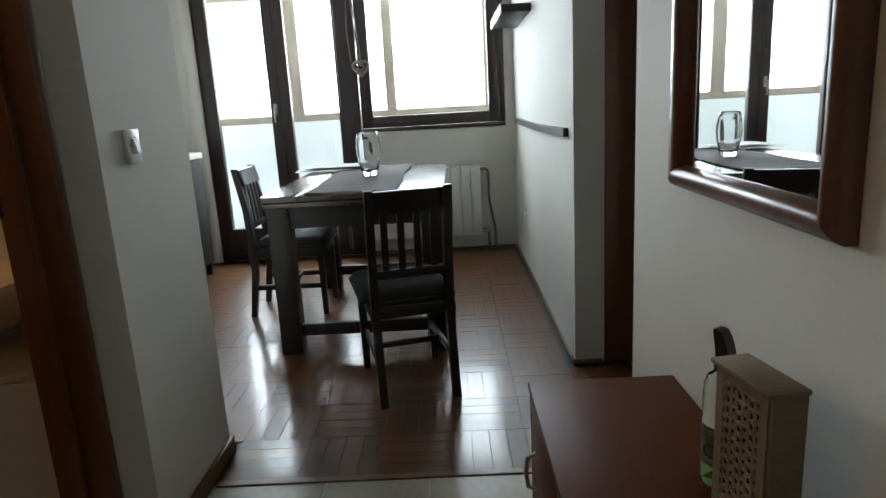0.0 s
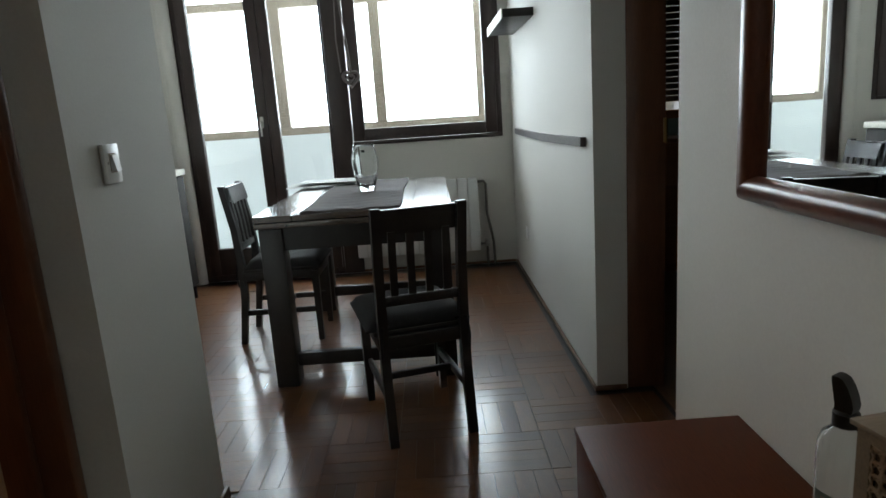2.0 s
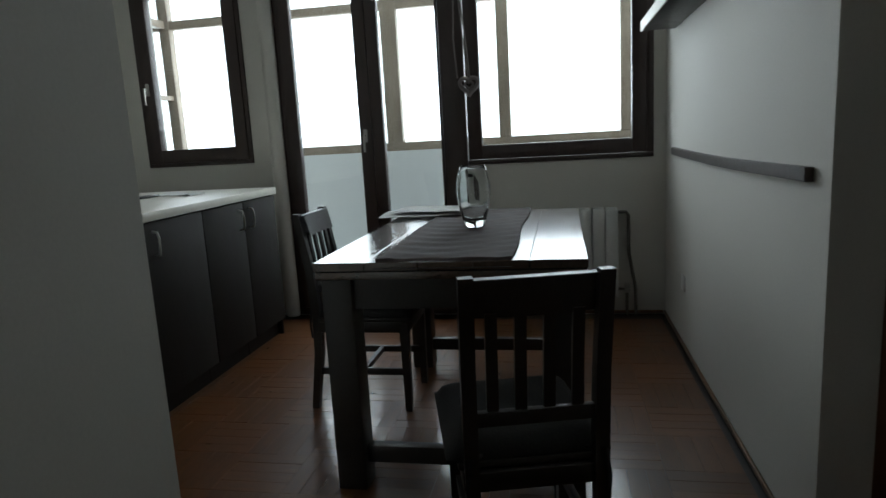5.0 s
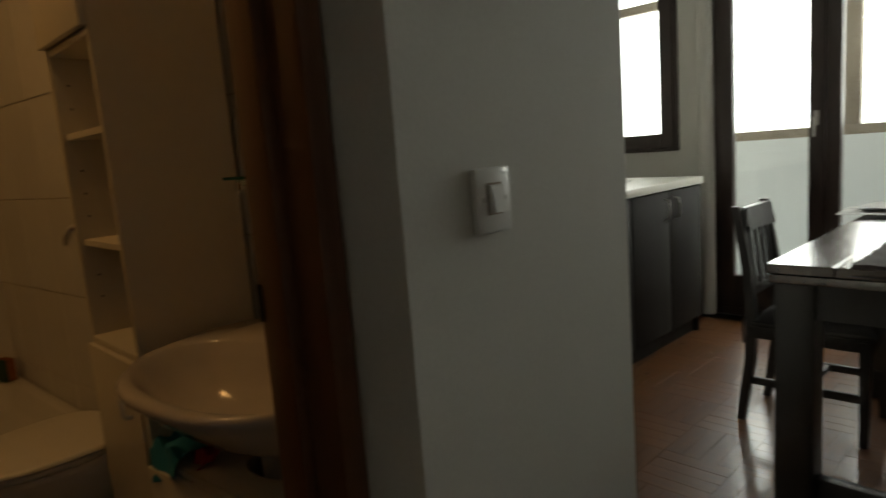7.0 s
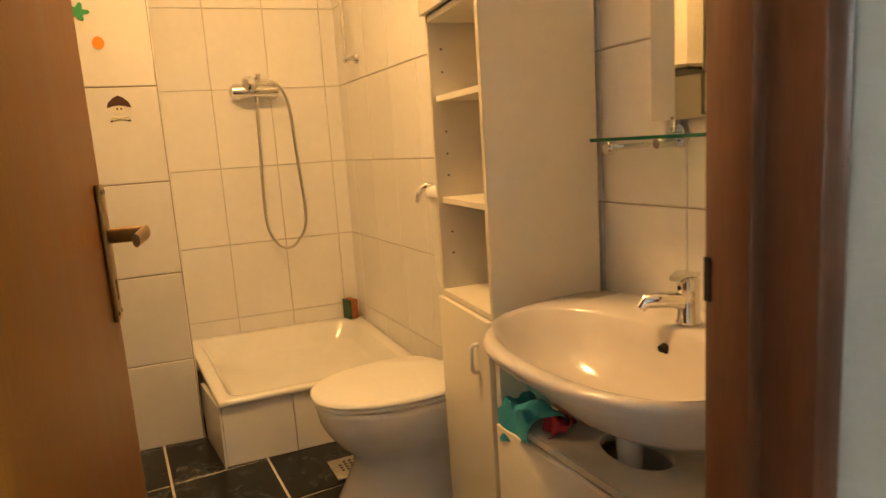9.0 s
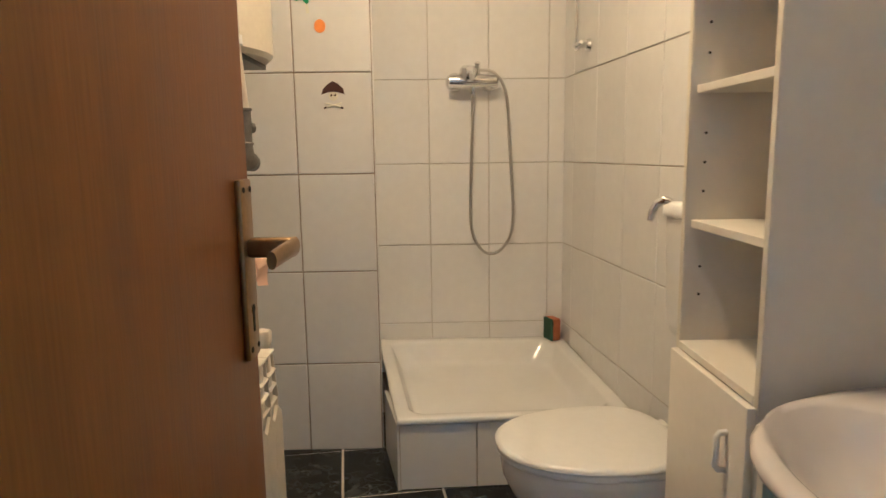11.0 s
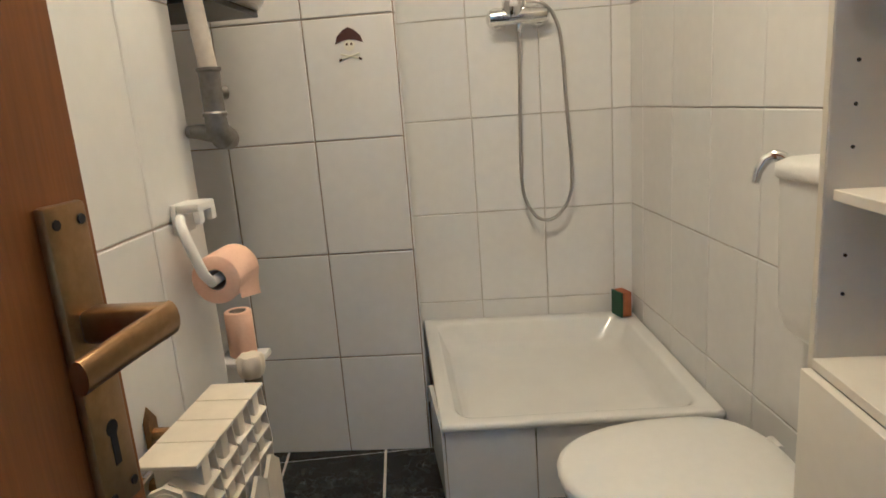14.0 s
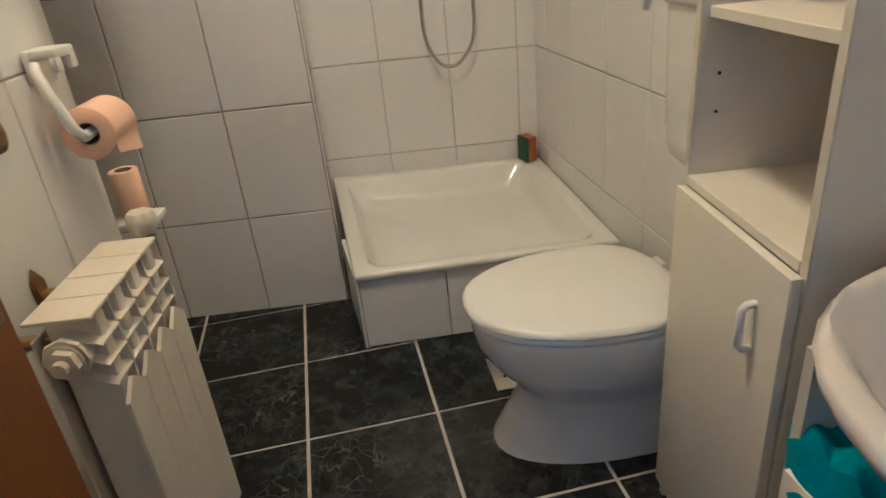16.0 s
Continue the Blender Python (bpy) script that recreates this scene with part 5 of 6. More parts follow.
def wash_basin():
    b = thing("wash_basin", "white ceramic wall-mounted wash basin", "wash basin")
    cx, yb, z = -1.21, YN - 0.009, 0.757
    n = 40

    def ring(a, depth, zz, back, dz=0.0):
        out = []
        for i in range(n):
            t = math.pi * 2 * i / n
            c, s = math.cos(t), math.sin(t)
            x = a * math.copysign(abs(c) ** 0.72, c)
            if s < 0:
                y = (yb - 0.17) - (depth - 0.17) * abs(s) ** 0.95
            else:
                y = (yb - 0.17) + (0.17 - back) * abs(s) ** 0.35
            out.append((cx + x, y, zz - dz * max(0.0, -s)))
        return out
    outer = [ring(0.15, 0.25, z - 0.178, 0.0), ring(0.20, 0.32, z - 0.165, 0.0), ring(0.268, 0.405, z - 0.112, 0.0), ring(0.315, 0.465, z - 0.052, 0.0), ring(0.33, 0.485, z - 0.022, 0.0, 0.01), ring(0.332, 0.488, z - 0.008, 0.0, 0.012), ring(0.324, 0.48, z, 0.002, 0.012)]

    def dish(a, bf, bb, zz, dz=0.0):
        out = []
        for i in range(n):
            t = math.pi * 2 * i / n
            c, s = math.cos(t), math.sin(t)
            out.append((cx + a * math.copysign(abs(c) ** 0.85, c), yb - 0.295 + (bb if s > 0 else bf) * math.copysign(abs(s) ** 0.9, s), zz - dz * max(0.0, -s)))
        return out
    inner = [dish(0.298, 0.162, 0.150, z - 0.001, 0.012), dish(0.288, 0.152, 0.143, z - 0.010, 0.010), dish(0.268, 0.135, 0.130, z - 0.045), dish(0.235, 0.115, 0.112, z - 0.085), dish(0.185, 0.090, 0.088, z - 0.118), dish(0.11, 0.055, 0.055, z - 0.140), dish(0.024, 0.024, 0.024, z - 0.148)]
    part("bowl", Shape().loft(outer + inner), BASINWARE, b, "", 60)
    part("overflow", Shape().tube([(cx + 0.012, yb - 0.158, z - 0.040), (cx + 0.012, yb - 0.1685, z - 0.044)], 0.012, 16), HOLE, b)
    part("drain", Shape().lathe([(0.001, 0.004), (0.02, 0.004), (0.024, 0.0)], cx, yb - 0.295, 18).turned(pose(0, 0, z - 0.147)), CHROME, b)
    b.matrix_basis = ON_NICHE
    part("waste_pipe", Shape().tube([(cx - 0.02, yb - 0.225, z - 0.17), (cx - 0.02, yb - 0.225, 0.40)], [0.03, 0.02], 16), PLASTIC, b, "white plastic waste pipe")
    return b


wash_basin()


def basin_tap():
    t = thing("basin_tap", "chrome single-lever basin mixer tap", "tap")
    cx, cy, z = -1.190, 1.885, 0.7575
    part("body", Shape().lathe([(0.001, 0.0), (0.027, 0.0), (0.028, 0.006), (0.024, 0.010), (0.0225, 0.06), (0.024, 0.085), (0.023, 0.098), (0.012, 0.108), (0.001, 0.110)], cx, cy, 28).turned(pose(0, 0, z)), CHROME, t, "", 50)
    part("spout", Shape().tube([(cx - 0.004, cy - 0.012, z + 0.052), (cx - 0.022, cy - 0.040, z + 0.056), (cx - 0.046, cy - 0.080, z + 0.054), (cx - 0.052, cy - 0.090, z + 0.040)], [0.020, 0.018, 0.0165, 0.013], 16), CHROME, t, "", 50)
    part("lever", Shape().loft([[(cx - w, cy + y, z + h), (cx + w, cy + y, z + h), (cx + w, cy + y, z + h + 0.010), (cx - w, cy + y, z + h + 0.010)] for y, h, w in ((0.014, 0.104, 0.018), (-0.02, 0.108, 0.016), (-0.045, 0.100, 0.010))]), CHROME, t)
    part("mark", Shape().tube([(cx - 0.004, cy - 0.0225, z + 0.082), (cx - 0.0042, cy - 0.0245, z + 0.082)], 0.005, 10), HOLE, t)
    t.matrix_basis = ON_NICHE @ pose(cx, cy, z) @ Matrix.Diagonal((0.9, 0.9, 0.92, 1)) @ pose(-cx, -cy, -z)
    return t


basin_tap()


def vanity():
    v = thing("vanity_unit", "white laminate cabinet under the basin with open top", "cabinet")
    x0, x1, y0, y1 = -1.565, -0.83, 1.638, YN - 0.009
    part("side_panel", B(x0, x0 + 0.016, y0 + 0.002, y1, 0, 0.66), LAMIN, v)
    part("side_panel", B(x1 - 0.016, x1, y0 + 0.002, y1, 0, 0.55), LAMIN, v)
    part("door", B(x0 + 0.02, x1, y0 - 0.016, y0, 0.05, 0.497, r=0.002), LAMIN, v)
    # shelf with an oval cut-out for the waste pipe
    s = Shape()
    hx, hy, n = -1.25, 1.765, 32
    top_o, top_i = [], []
    for i in range(n):
        a = 2 * math.pi * i / n
        c, si = math.cos(a), math.sin(a)
        k = min((0.33 if c > 0 else 0.315) / max(abs(c), 1e-6), (0.215 if si > 0 else 0.122) / max(abs(si), 1e-6))
        top_o.append((hx + c * k, hy + si * k))
        top_i.append((hx + 0.085 * c, hy + 0.055 * si))
    rings = [[(x, y, 0.515) for x, y in top_i], [(x, y, 0.515) for x, y in top_o], [(x, y, 0.499) for x, y in top_o], [(x, y, 0.499) for x, y in top_i]]
    s.loft(rings + [rings[0]], False, False)
    part("shelf", s, LAMIN, v)
    part("edge_strip", B(x0 + 0.017, x1 - 0.017, y0 - 0.001, y0 + 0.0035, 0.499, 0.5148), EDGE, v)
    # Bottom board in near-black: the shade inside the cabinet is put into its colour.
    part("bottom", B(x0 + 0.017, x1 - 0.017, y0 + 0.003, y1 - 0.002, 0.03, 0.046), HOLE, v)
    v.matrix_basis = IN_NICHE
    return v


vanity()


def cloth(name, label, mat, cx, cy, z, w, d, seed, hang):
    def fn(u, v):
        h = 0.030 * (0.5 + 0.5 * noise.noise((u * 4 + seed, v * 4, 1))) + 0.016 * abs(math.sin(7 * u + 3 * v + seed))
        y = cy + (v - 0.5) * d
        x = cx + (u - 0.5) * w + 0.02 * math.sin(5 * v + seed)
        zz = z + 0.003 + h
        if v < hang:
            y = cy + (hang - 0.5) * d - 0.012 * (hang - v) / hang - 0.006 * math.sin(8 * u)
            zz = z + h * 0.4 - (hang - v) / hang * 0.055 * (0.5 + 0.5 * math.sin(3 * u + 1))
        return (x, y, zz)
    return tagged(part(name, Shape().sheet(fn, 24, 18, 0.003), mat, None, "", 60), label, "cloth")


cloth("cleaning_cloth", "crumpled teal cleaning cloth on the vanity shelf", TEAL, -1.448, 1.672, 0.517, 0.16, 0.12, 2.0, 0.28)
cloth("cleaning_cloth", "crumpled red cloth under the teal cloth", RED, -1.375, 1.722, 0.515, 0.06, 0.07, 6.0, 0.10)

# mirror and glass shelf above the basin
bm_ = thing("bathroom_mirror", "frameless wall mirror above the basin", "mirror")
bm_.matrix_basis = ON_NICHE
part("mirror_glass", B(-1.368, -0.86, YN - 0.030, YN - 0.025, 1.155, 1.90), MIRROR, bm_)
part("backing", B(-1.33, -0.87, YN - 0.0245, YN - 0.009, 1.17, 1.88), PLASTIC, bm_)
gs = thing("glass_shelf", "clear green-edged glass shelf on chrome holders", "shelf")
gs.matrix_basis = ON_NICHE
part("pane", B(-1.445, -0.87, YN - 0.135, YN - 0.012, 1.120, 1.126), SHELFGLASS, gs)
part("front_edge", B(-1.446, -0.87, YN - 0.1362, YN - 0.1352, 1.1195, 1.1265), GLASSEDGE, gs, "green polished glass edge")
for x in (-1.31, -1.03):
    part("holder", Shape().tube([(x, YN - 0.008, 1.123), (x, YN - 0.02, 1.123)], [0.028, 0.024], 18).tube([(x, YN - 0.015, 1.112), (x, YN - 0.075, 1.108)], [0.012, 0.010], 12).box(x - 0.008, x + 0.008, YN - 0.03, YN - 0.010, 1.127, 1.165, r=0.003), CHROME, gs, "round chrome shelf holder")
for x in (-1.40, -1.12):
    part("stud", Shape().tube([(x, YN - 0.132, 1.104), (x, YN - 0.128, 1.104), (x, YN - 0.112, 1.104), (x, YN - 0.108, 1.104)], [0.010, 0.0148, 0.0148, 0.011], 18).tube([(x, YN - 0.118, 1.104), (x, YN - 0.008, 1.106)], 0.006, 8), CHROME, gs, "round metal shelf stud")


def paper_holder():
    p = thing("paper_holder", "white plastic toilet paper holder on the tiled wall", "paper holder")
    x, z = -2.045, 0.993
    y = YL + 0.008
    part("mount", Shape().box(x - 0.035, x + 0.035, y, y + 0.012, z - 0.03, z + 0.024, r=0.004).box(x - 0.035, x + 0.035, y + 0.011, y + 0.052, z + 0.008, z + 0.024, r=0.004).box(x + 0.015, x + 0.035, y + 0.04, y + 0.052, z - 0.012, z + 0.012, r=0.003).box(x - 0.035, x - 0.015, y + 0.04, y + 0.052, z - 0.012, z + 0.012, r=0.003), PLASTIC, p)
    part("arm", Shape().tube([(x + 0.04, y + 0.02, z), (x + 0.056, y + 0.026, z - 0.005), (x + 0.06, y + 0.038, z - 0.045), (x + 0.06, y + 0.055, z - 0.095), (x + 0.05, y + 0.062, z - 0.112), (x - 0.07, y + 0.062, z - 0.112), (x - 0.075, y + 0.06, z - 0.10)], 0.009, 12), PLASTIC, p, "", 60)
    return p


paper_holder()


def roll(name, label, axis_m, r, w, core, mat, hanging=False):
    t = thing(name, label, "toilet paper")
    part("paper", Shape().lathe([(core, -w / 2), (r - 0.002, -w / 2), (r, -w / 2 + 0.002), (r, w / 2 - 0.002), (r - 0.002, w / 2), (core, w / 2)], 0, 0, 32), mat, t, "", 50)
    part("core", Shape().lathe([(core, -w / 2 + 0.0005), (core, w / 2 - 0.0005), (core - 0.0015, w / 2 - 0.0005), (core - 0.0015, -w / 2 + 0.0005), (core, -w / 2 + 0.0005)], 0, 0, 24), CARD, t, "cardboard core")
    if hanging:
        part("loose_sheet", Shape().sheet(lambda u, v: (-0.0005 - r - 0.002 * v + 0.006 * math.sin(2 * v), -v * (0.036 + 0.018 * u), (u - 0.5) * w * 0.96), 6, 8, 0.0012), mat, t, "torn end of tissue", 60)
    t.matrix_basis = axis_m
    return t


# the hanging roll turns about the x axis
roll("toilet_roll", "peach-coloured toilet paper roll on the holder", pose(-2.055, YL + 0.072, 0.882, 0, 0, 0) @ Matrix(((0, 0, -1, 0), (-1, 0, 0, 0), (0, 1, 0, 0), (0, 0, 0, 1))), 0.044, 0.095, 0.019, PINK, True)
roll("toilet_roll", "spare peach toilet roll standing on the ledge", pose(-2.20, 0.648, 0.666 + 0.0485), 0.028, 0.097, 0.018, PINK)


def bath_radiator():
    r = thing("radiator_bathroom", "cream four-section aluminium radiator on the bathroom wall", "radiator")
    x0, w, y0, zt, zb = -1.668, 0.0625, YL + 0.078, 0.728, 0.16
    for i in range(4):
        xa, xb = x0 - i * w - 0.0008, x0 - (i + 1) * w + 0.0008
        xm = (xa + xb) / 2
        sec = part("section", Shape().box(xm - 0.012, xm + 0.012, y0 + 0.015, y0 + 0.085, zb, zt - 0.008, r=0.005), CREAM, r)
        part("top_plate", B(xb, xa, y0, y0 + 0.088, zt - 0.006, zt, r=0.002), CREAM, sec)
        part("side_fin", Shape().loft([[(xb, y0 + 0.03, z), (xb + 0.003, y0 + 0.03, z), (xb + 0.003, f, z), (xb, f, z)] for z, f in ((zt - 0.15, y0 + 0.088), (zt - 0.10, y0 + 0.091), (zt - 0.0062, y0 + 0.084))]), CREAM, sec)
        part("rear_fin", B(xb + 0.002, xa - 0.002, y0 + 0.002, y0 + 0.006, zb + 0.03, zt - 0.03), CREAM, sec)
        for k in range(3):
            z = zt - 0.025 - 0.032 * k
            part("louvre", Shape().loft([[(xq, y0 + 0.045, z), (xq, y0 + 0.09, z - 0.018), (xq, y0 + 0.09, z - 0.021), (xq, y0 + 0.045, z - 0.003)] for xq in (xb + 0.0035, xa - 0.0005)]), CREAM, sec)
        front = [(xa, zb), (xa, zt - 0.14), (xm, zt - 0.115), (xb, zt - 0.14), (xb, zb)]
        part("front_panel", Shape().loft([[(x, y0 + d, z) for x, z in front] for d in (0.0905, 0.097)]), CREAM, sec)
    part("header", Shape().tube([(x0 + 0.012, y0 + 0.045, zt - 0.055), (x0 - 4 * w - 0.01, y0 + 0.045, zt - 0.055)], 0.024, 18), CREAM, r)
    part("header", Shape().tube([(x0 + 0.012, y0 + 0.045, zb + 0.04), (x0 - 4 * w - 0.01, y0 + 0.045, zb + 0.04)], 0.022, 18), CREAM, r)
    part("end_plug", Shape().tube([(x0 + 0.002, y0 + 0.045, zt - 0.055), (x0 + 0.010, y0 + 0.045, zt - 0.055)], 0.031, 8).tube([(x0 + 0.010, y0 + 0.045, zt - 0.055), (x0 + 0.022, y0 + 0.045, zt - 0.055)], 0.021, 6).tube([(x0 + 0.022, y0 + 0.045, zt - 0.055), (x0 + 0.032, y0 + 0.045, zt - 0.055)], 0.010, 12), CREAM, r, "cream bleed plug", 25)
    xe = x0 - 4 * w
    part("valve", Shape().tube([(xe - 0.01, y0 + 0.045, zt - 0.055), (xe - 0.07, y0 + 0.045, zt - 0.055)], 0.014, 14).tube([(xe - 0.075, y0 + 0.04, zt - 0.07), (xe - 0.075, y0 + 0.04, zt - 0.02)], 0.015, 14), ZINC, r)
    kn = Shape()
    kn.loft([[(xe - 0.075 + rr * (1 + 0.10 * math.cos(6 * k * math.pi / 18)) * math.cos(k * math.pi / 18), y0 + 0.04 + rr * (1 + 0.10 * math.cos(6 * k * math.pi / 18)) * math.sin(k * math.pi / 18), z) for k in range(36)] for rr, z in ((0.018, zt - 0.022), (0.022, zt - 0.01), (0.023, zt + 0.012), (0.019, zt + 0.018), (0.008, zt + 0.0185))])
    part("valve_knob", kn, CREAM, r, "fluted cream valve knob", 50)
    part("pipe", Shape().tube([(xe - 0.075, y0 + 0.04, zt - 0.07), (xe - 0.075, y0 + 0.02, 0.3), (xe - 0.075, y0 + 0.0, 0.0)], 0.009, 10), PIPEW, r)
    for x in (x0 - 0.03, x0 - 0.17):
        part("wall_bracket", Shape().tube([(x, YL + 0.006, zt - 0.045), (x, y0 + 0.02, zt - 0.045)], 0.010, 10).add([(x - 0.016, YL + 0.007, zt - 0.085), (x + 0.016, YL + 0.007, zt - 0.085), (x + 0.016, YL + 0.007, zt - 0.02), (x, YL + 0.007, zt + 0.002), (x - 0.016, YL + 0.007, zt - 0.02), (x - 0.012, YL + 0.014, zt - 0.08), (x + 0.012, YL + 0.014, zt - 0.08), (x + 0.012, YL + 0.014, zt - 0.022), (x, YL + 0.014, zt - 0.006), (x - 0.012, YL + 0.014, zt - 0.022)], [(0, 4, 3, 2, 1), (5, 6, 7, 8, 9), (0, 1, 6, 5), (1, 2, 7, 6), (2, 3, 8, 7), (3, 4, 9, 8), (4, 0, 5, 9)]), BRASS, r, "dark metal wall bracket")
    return r


bath_radiator()


def water_pipe():
    p = thing("water_pipe", "cream water pipe with grey fittings beside the boiler", "pipe")
    x, y = -2.10, 0.706
    part("pipe", Shape().tube([(x, y, 1.24), (x, y - 0.10, 2.50)], 0.016, 14), PIPEW, p)
    part("coupling", Shape().tube([(x, y, 1.160), (x, y, 1.165), (x, y, 1.168), (x, y, 1.236), (x, y, 1.239), (x, y, 1.244)], [0.022, 0.022, 0.019, 0.019, 0.022, 0.022], 18).tube([(x, y, 1.20), (x - 0.02, y + 0.018, 1.20)], [0.014, 0.012], 12), ZINC, p, "grey metal coupling")
    part("elbow", Shape().tube([(x, y, 1.160), (x, y, 1.135), (x - 0.01, y + 0.006, 1.122), (x - 0.03, y + 0.008, 1.118)], [0.019, 0.022, 0.024, 0.02], 16).tube([(x, y - 0.002, 1.13), (x, y - 0.04, 1.135), (x - 0.045, y - 0.075, 1.135)], [0.018, 0.013, 0.012], 12), ZINC, p, "grey metal elbow fitting")
    part("clip", Shape().tube([(x, y - 0.012, 1.385), (x, y - 0.013, 1.405)], 0.022, 14).box(x - 0.026, x + 0.026, y - 0.023, y - 0.002, 1.387, 1.403, r=0.003).tube([(x, y - 0.026, 1.395), (x + 0.01, YL + 0.006, 1.395)], 0.005, 8), PLASTIC, p, "white plastic pipe clip")
    return p


water_pipe()


def boiler():
    b = thing("water_heater", "small cream wall-hung water heater in the recess", "water heater")
    x0, x1, y0, y1, z0, z1 = -2.60, -2.27, 0.335, 0.70, 1.402, 2.05
    rings = []
    for z, k in ((z0, 0.93), (z0 + 0.012, 1.0), (z1 - 0.012, 1.0), (z1, 0.93)):
        ring = []
        for px, py in [(x0, y0), (x1, y0)] + [(x1, y1 - 0.10)] + [(x1 - (x1 - x0) * t, y1 - 0.05 + 0.05 * math.sin(math.pi * t)) for t in (0.05, 0.2, 0.35, 0.5, 0.65, 0.8, 0.95)] + [(x0, y1 - 0.10)]:
            cx, cy = (x0 + x1) / 2, (y0 + y1) / 2
            ring.append((cx + (px - cx) * k, cy + (py - cy) * k, z))
        rings.append(ring)
    part("casing", Shape().loft(rings), CREAM, b, "", 40)
    part("side_plate", B(x1 - 0.002, x1 + 0.004, y0 + 0.05, y1 - 0.13, z0 - 0.015, z1 - 0.05), STEEL, b, "grey metal side plate")
    part("bottom_plate", B(x0 + 0.03, x1 - 0.02, y0 + 0.04, y1 - 0.05, z0 - 0.014, z0 + 0.001), BLACK, b, "dark underside plate")
    part("pipe", Shape().tube([(x1 - 0.08, y0 + 0.12, z0 - 0.01), (x1 - 0.08, y0 + 0.12, 1.20), (x1 - 0.08, 0.2, 1.18), (x1 - 0.08, 0.06, 1.18)], 0.009, 10), ZINC, b)
    part("mount", B(x0 + 0.05, x1 - 0.05, 0.051, y0 + 0.01, 1.85, 1.95), STEEL, b)
    return b


boiler()


def cistern():
    c = thing("toilet_cistern", "white plastic toilet cistern mounted on the tiled wall", "cistern")

    def outline(x0, x1, y0, y1, z, r):
        out = []
        for cx, cy, a0 in ((x0 + r, y0 + r, 180), (x1 - r, y0 + r, 270), (x1 - 0.004, y1 - 0.004, 0), (x0 + 0.004, y1 - 0.004, 90)):
            for px, py in arc(cx, cy, r if cy < y1 - 0.01 else 0.004, a0, a0 + 90, 5):
                out.append((px, py, z))
        return out
    part("tank", Shape().loft([outline(0.05, 0.33, 0.05, 0.125, 0.0, 0.03), outline(0.02, 0.355, 0.025, 0.125, 0.02, 0.04), outline(0.008, 0.367, 0.014, 0.125, 0.06, 0.04), outline(0.0, 0.375, 0.006, 0.125, 0.33, 0.04)]), PLASTIC, c, "", 60)
    part("lid", Shape().loft([outline(-0.006, 0.381, 0.0, 0.125, 0.331, 0.045), outline(-0.010, 0.385, -0.004, 0.125, 0.336, 0.047), outline(-0.008, 0.383, -0.002, 0.125, 0.358, 0.046), outline(0.01, 0.365, 0.016, 0.125, 0.368, 0.04)]), PLASTIC, c, "", 60)
    part("lever", Shape().tube([(-0.004, 0.05, 0.350), (-0.018, 0.042, 0.364), (-0.030, 0.028, 0.368), (-0.039, 0.010, 0.358), (-0.042, -0.004, 0.336), (-0.038, -0.012, 0.312)], [0.012, 0.013, 0.0135, 0.013, 0.012, 0.009], 14), CHROME, c, "curved chrome flush lever", 60)
    part("rosette", Shape().tube([(-0.006, 0.05, 0.352), (-0.014, 0.049, 0.353)], [0.017, 0.013], 16), CHROME, c)
    part("flush_pipe", Shape().tube([(0.17, 0.09, 0.005), (0.17, 0.09, -0.25), (0.17, 0.07, -0.30), (0.165, 0.0, -0.32)], 0.02, 14), PLASTIC, c)
    c.matrix_basis = pose(-2.285, wall_line(-2.285) - 0.112, 0.632, 0, 0, 6.4) @ Matrix.Diagonal((0.87, 0.86, 1, 1))
    return c


cistern()


# floor drain
fd = thing("floor_drain", "square metal floor drain grate", "drain")
part("grate", B(-0.075, 0.075, -0.075, 0.075, -0.001, 0.004, r=0.002), STEEL, fd)
hs = Shape()
for i in range(5):
    for k in range(5):
        if (i - 2) ** 2 + (k - 2) ** 2 < 7:
            hs.tube([((i - 2) * 0.02, (k - 2) * 0.02, 0.0038), ((i - 2) * 0.02, (k - 2) * 0.02, 0.0046)], 0.006, 8)
part("drain_holes", hs, HOLE, fd)
fd.matrix_basis = pose(-2.41, 1.445, 0.001, 0, 0, 5)

# wall stickers on the pillar wall
SX = XP + 0.0072


def flat(pts, x):
    """A thin plate on the pillar wall, from an outline of (y, z) points."""
    n = len(pts)
    return Shape().loft([[(x, y, z) for y, z in pts], [(x + 0.0008, y, z) for y, z in pts]])


st = thing("wall_sticker", "small brown hat and bones sticker on the tile", "sticker")
cy, cz = 0.795, 1.347
part("hat", flat([(cy - 0.042, cz), (cy - 0.036, cz + 0.020), (cy - 0.017, cz + 0.038), (cy, cz + 0.046), (cy + 0.017, cz + 0.038), (cy + 0.036, cz + 0.020), (cy + 0.042, cz), (cy + 0.018, cz + 0.008), (cy, cz + 0.010), (cy - 0.018, cz + 0.008)], SX), STICK_B, st)
part("face", flat([(cy + 0.017 * math.cos(a * 0.3927), cz - 0.006 + 0.016 * math.sin(a * 0.3927)) for a in range(16)], SX - 0.0002), STICK_W, st)
part("eye", flat([(cy - 0.007 + 0.004 * math.cos(a * 0.785), cz - 0.003 + 0.004 * math.sin(a * 0.785)) for a in range(8)], SX + 0.0009), STICK_B, st)
part("eye", flat([(cy + 0.007 + 0.004 * math.cos(a * 0.785), cz - 0.003 + 0.004 * math.sin(a * 0.785)) for a in range(8)], SX + 0.0009), STICK_B, st)
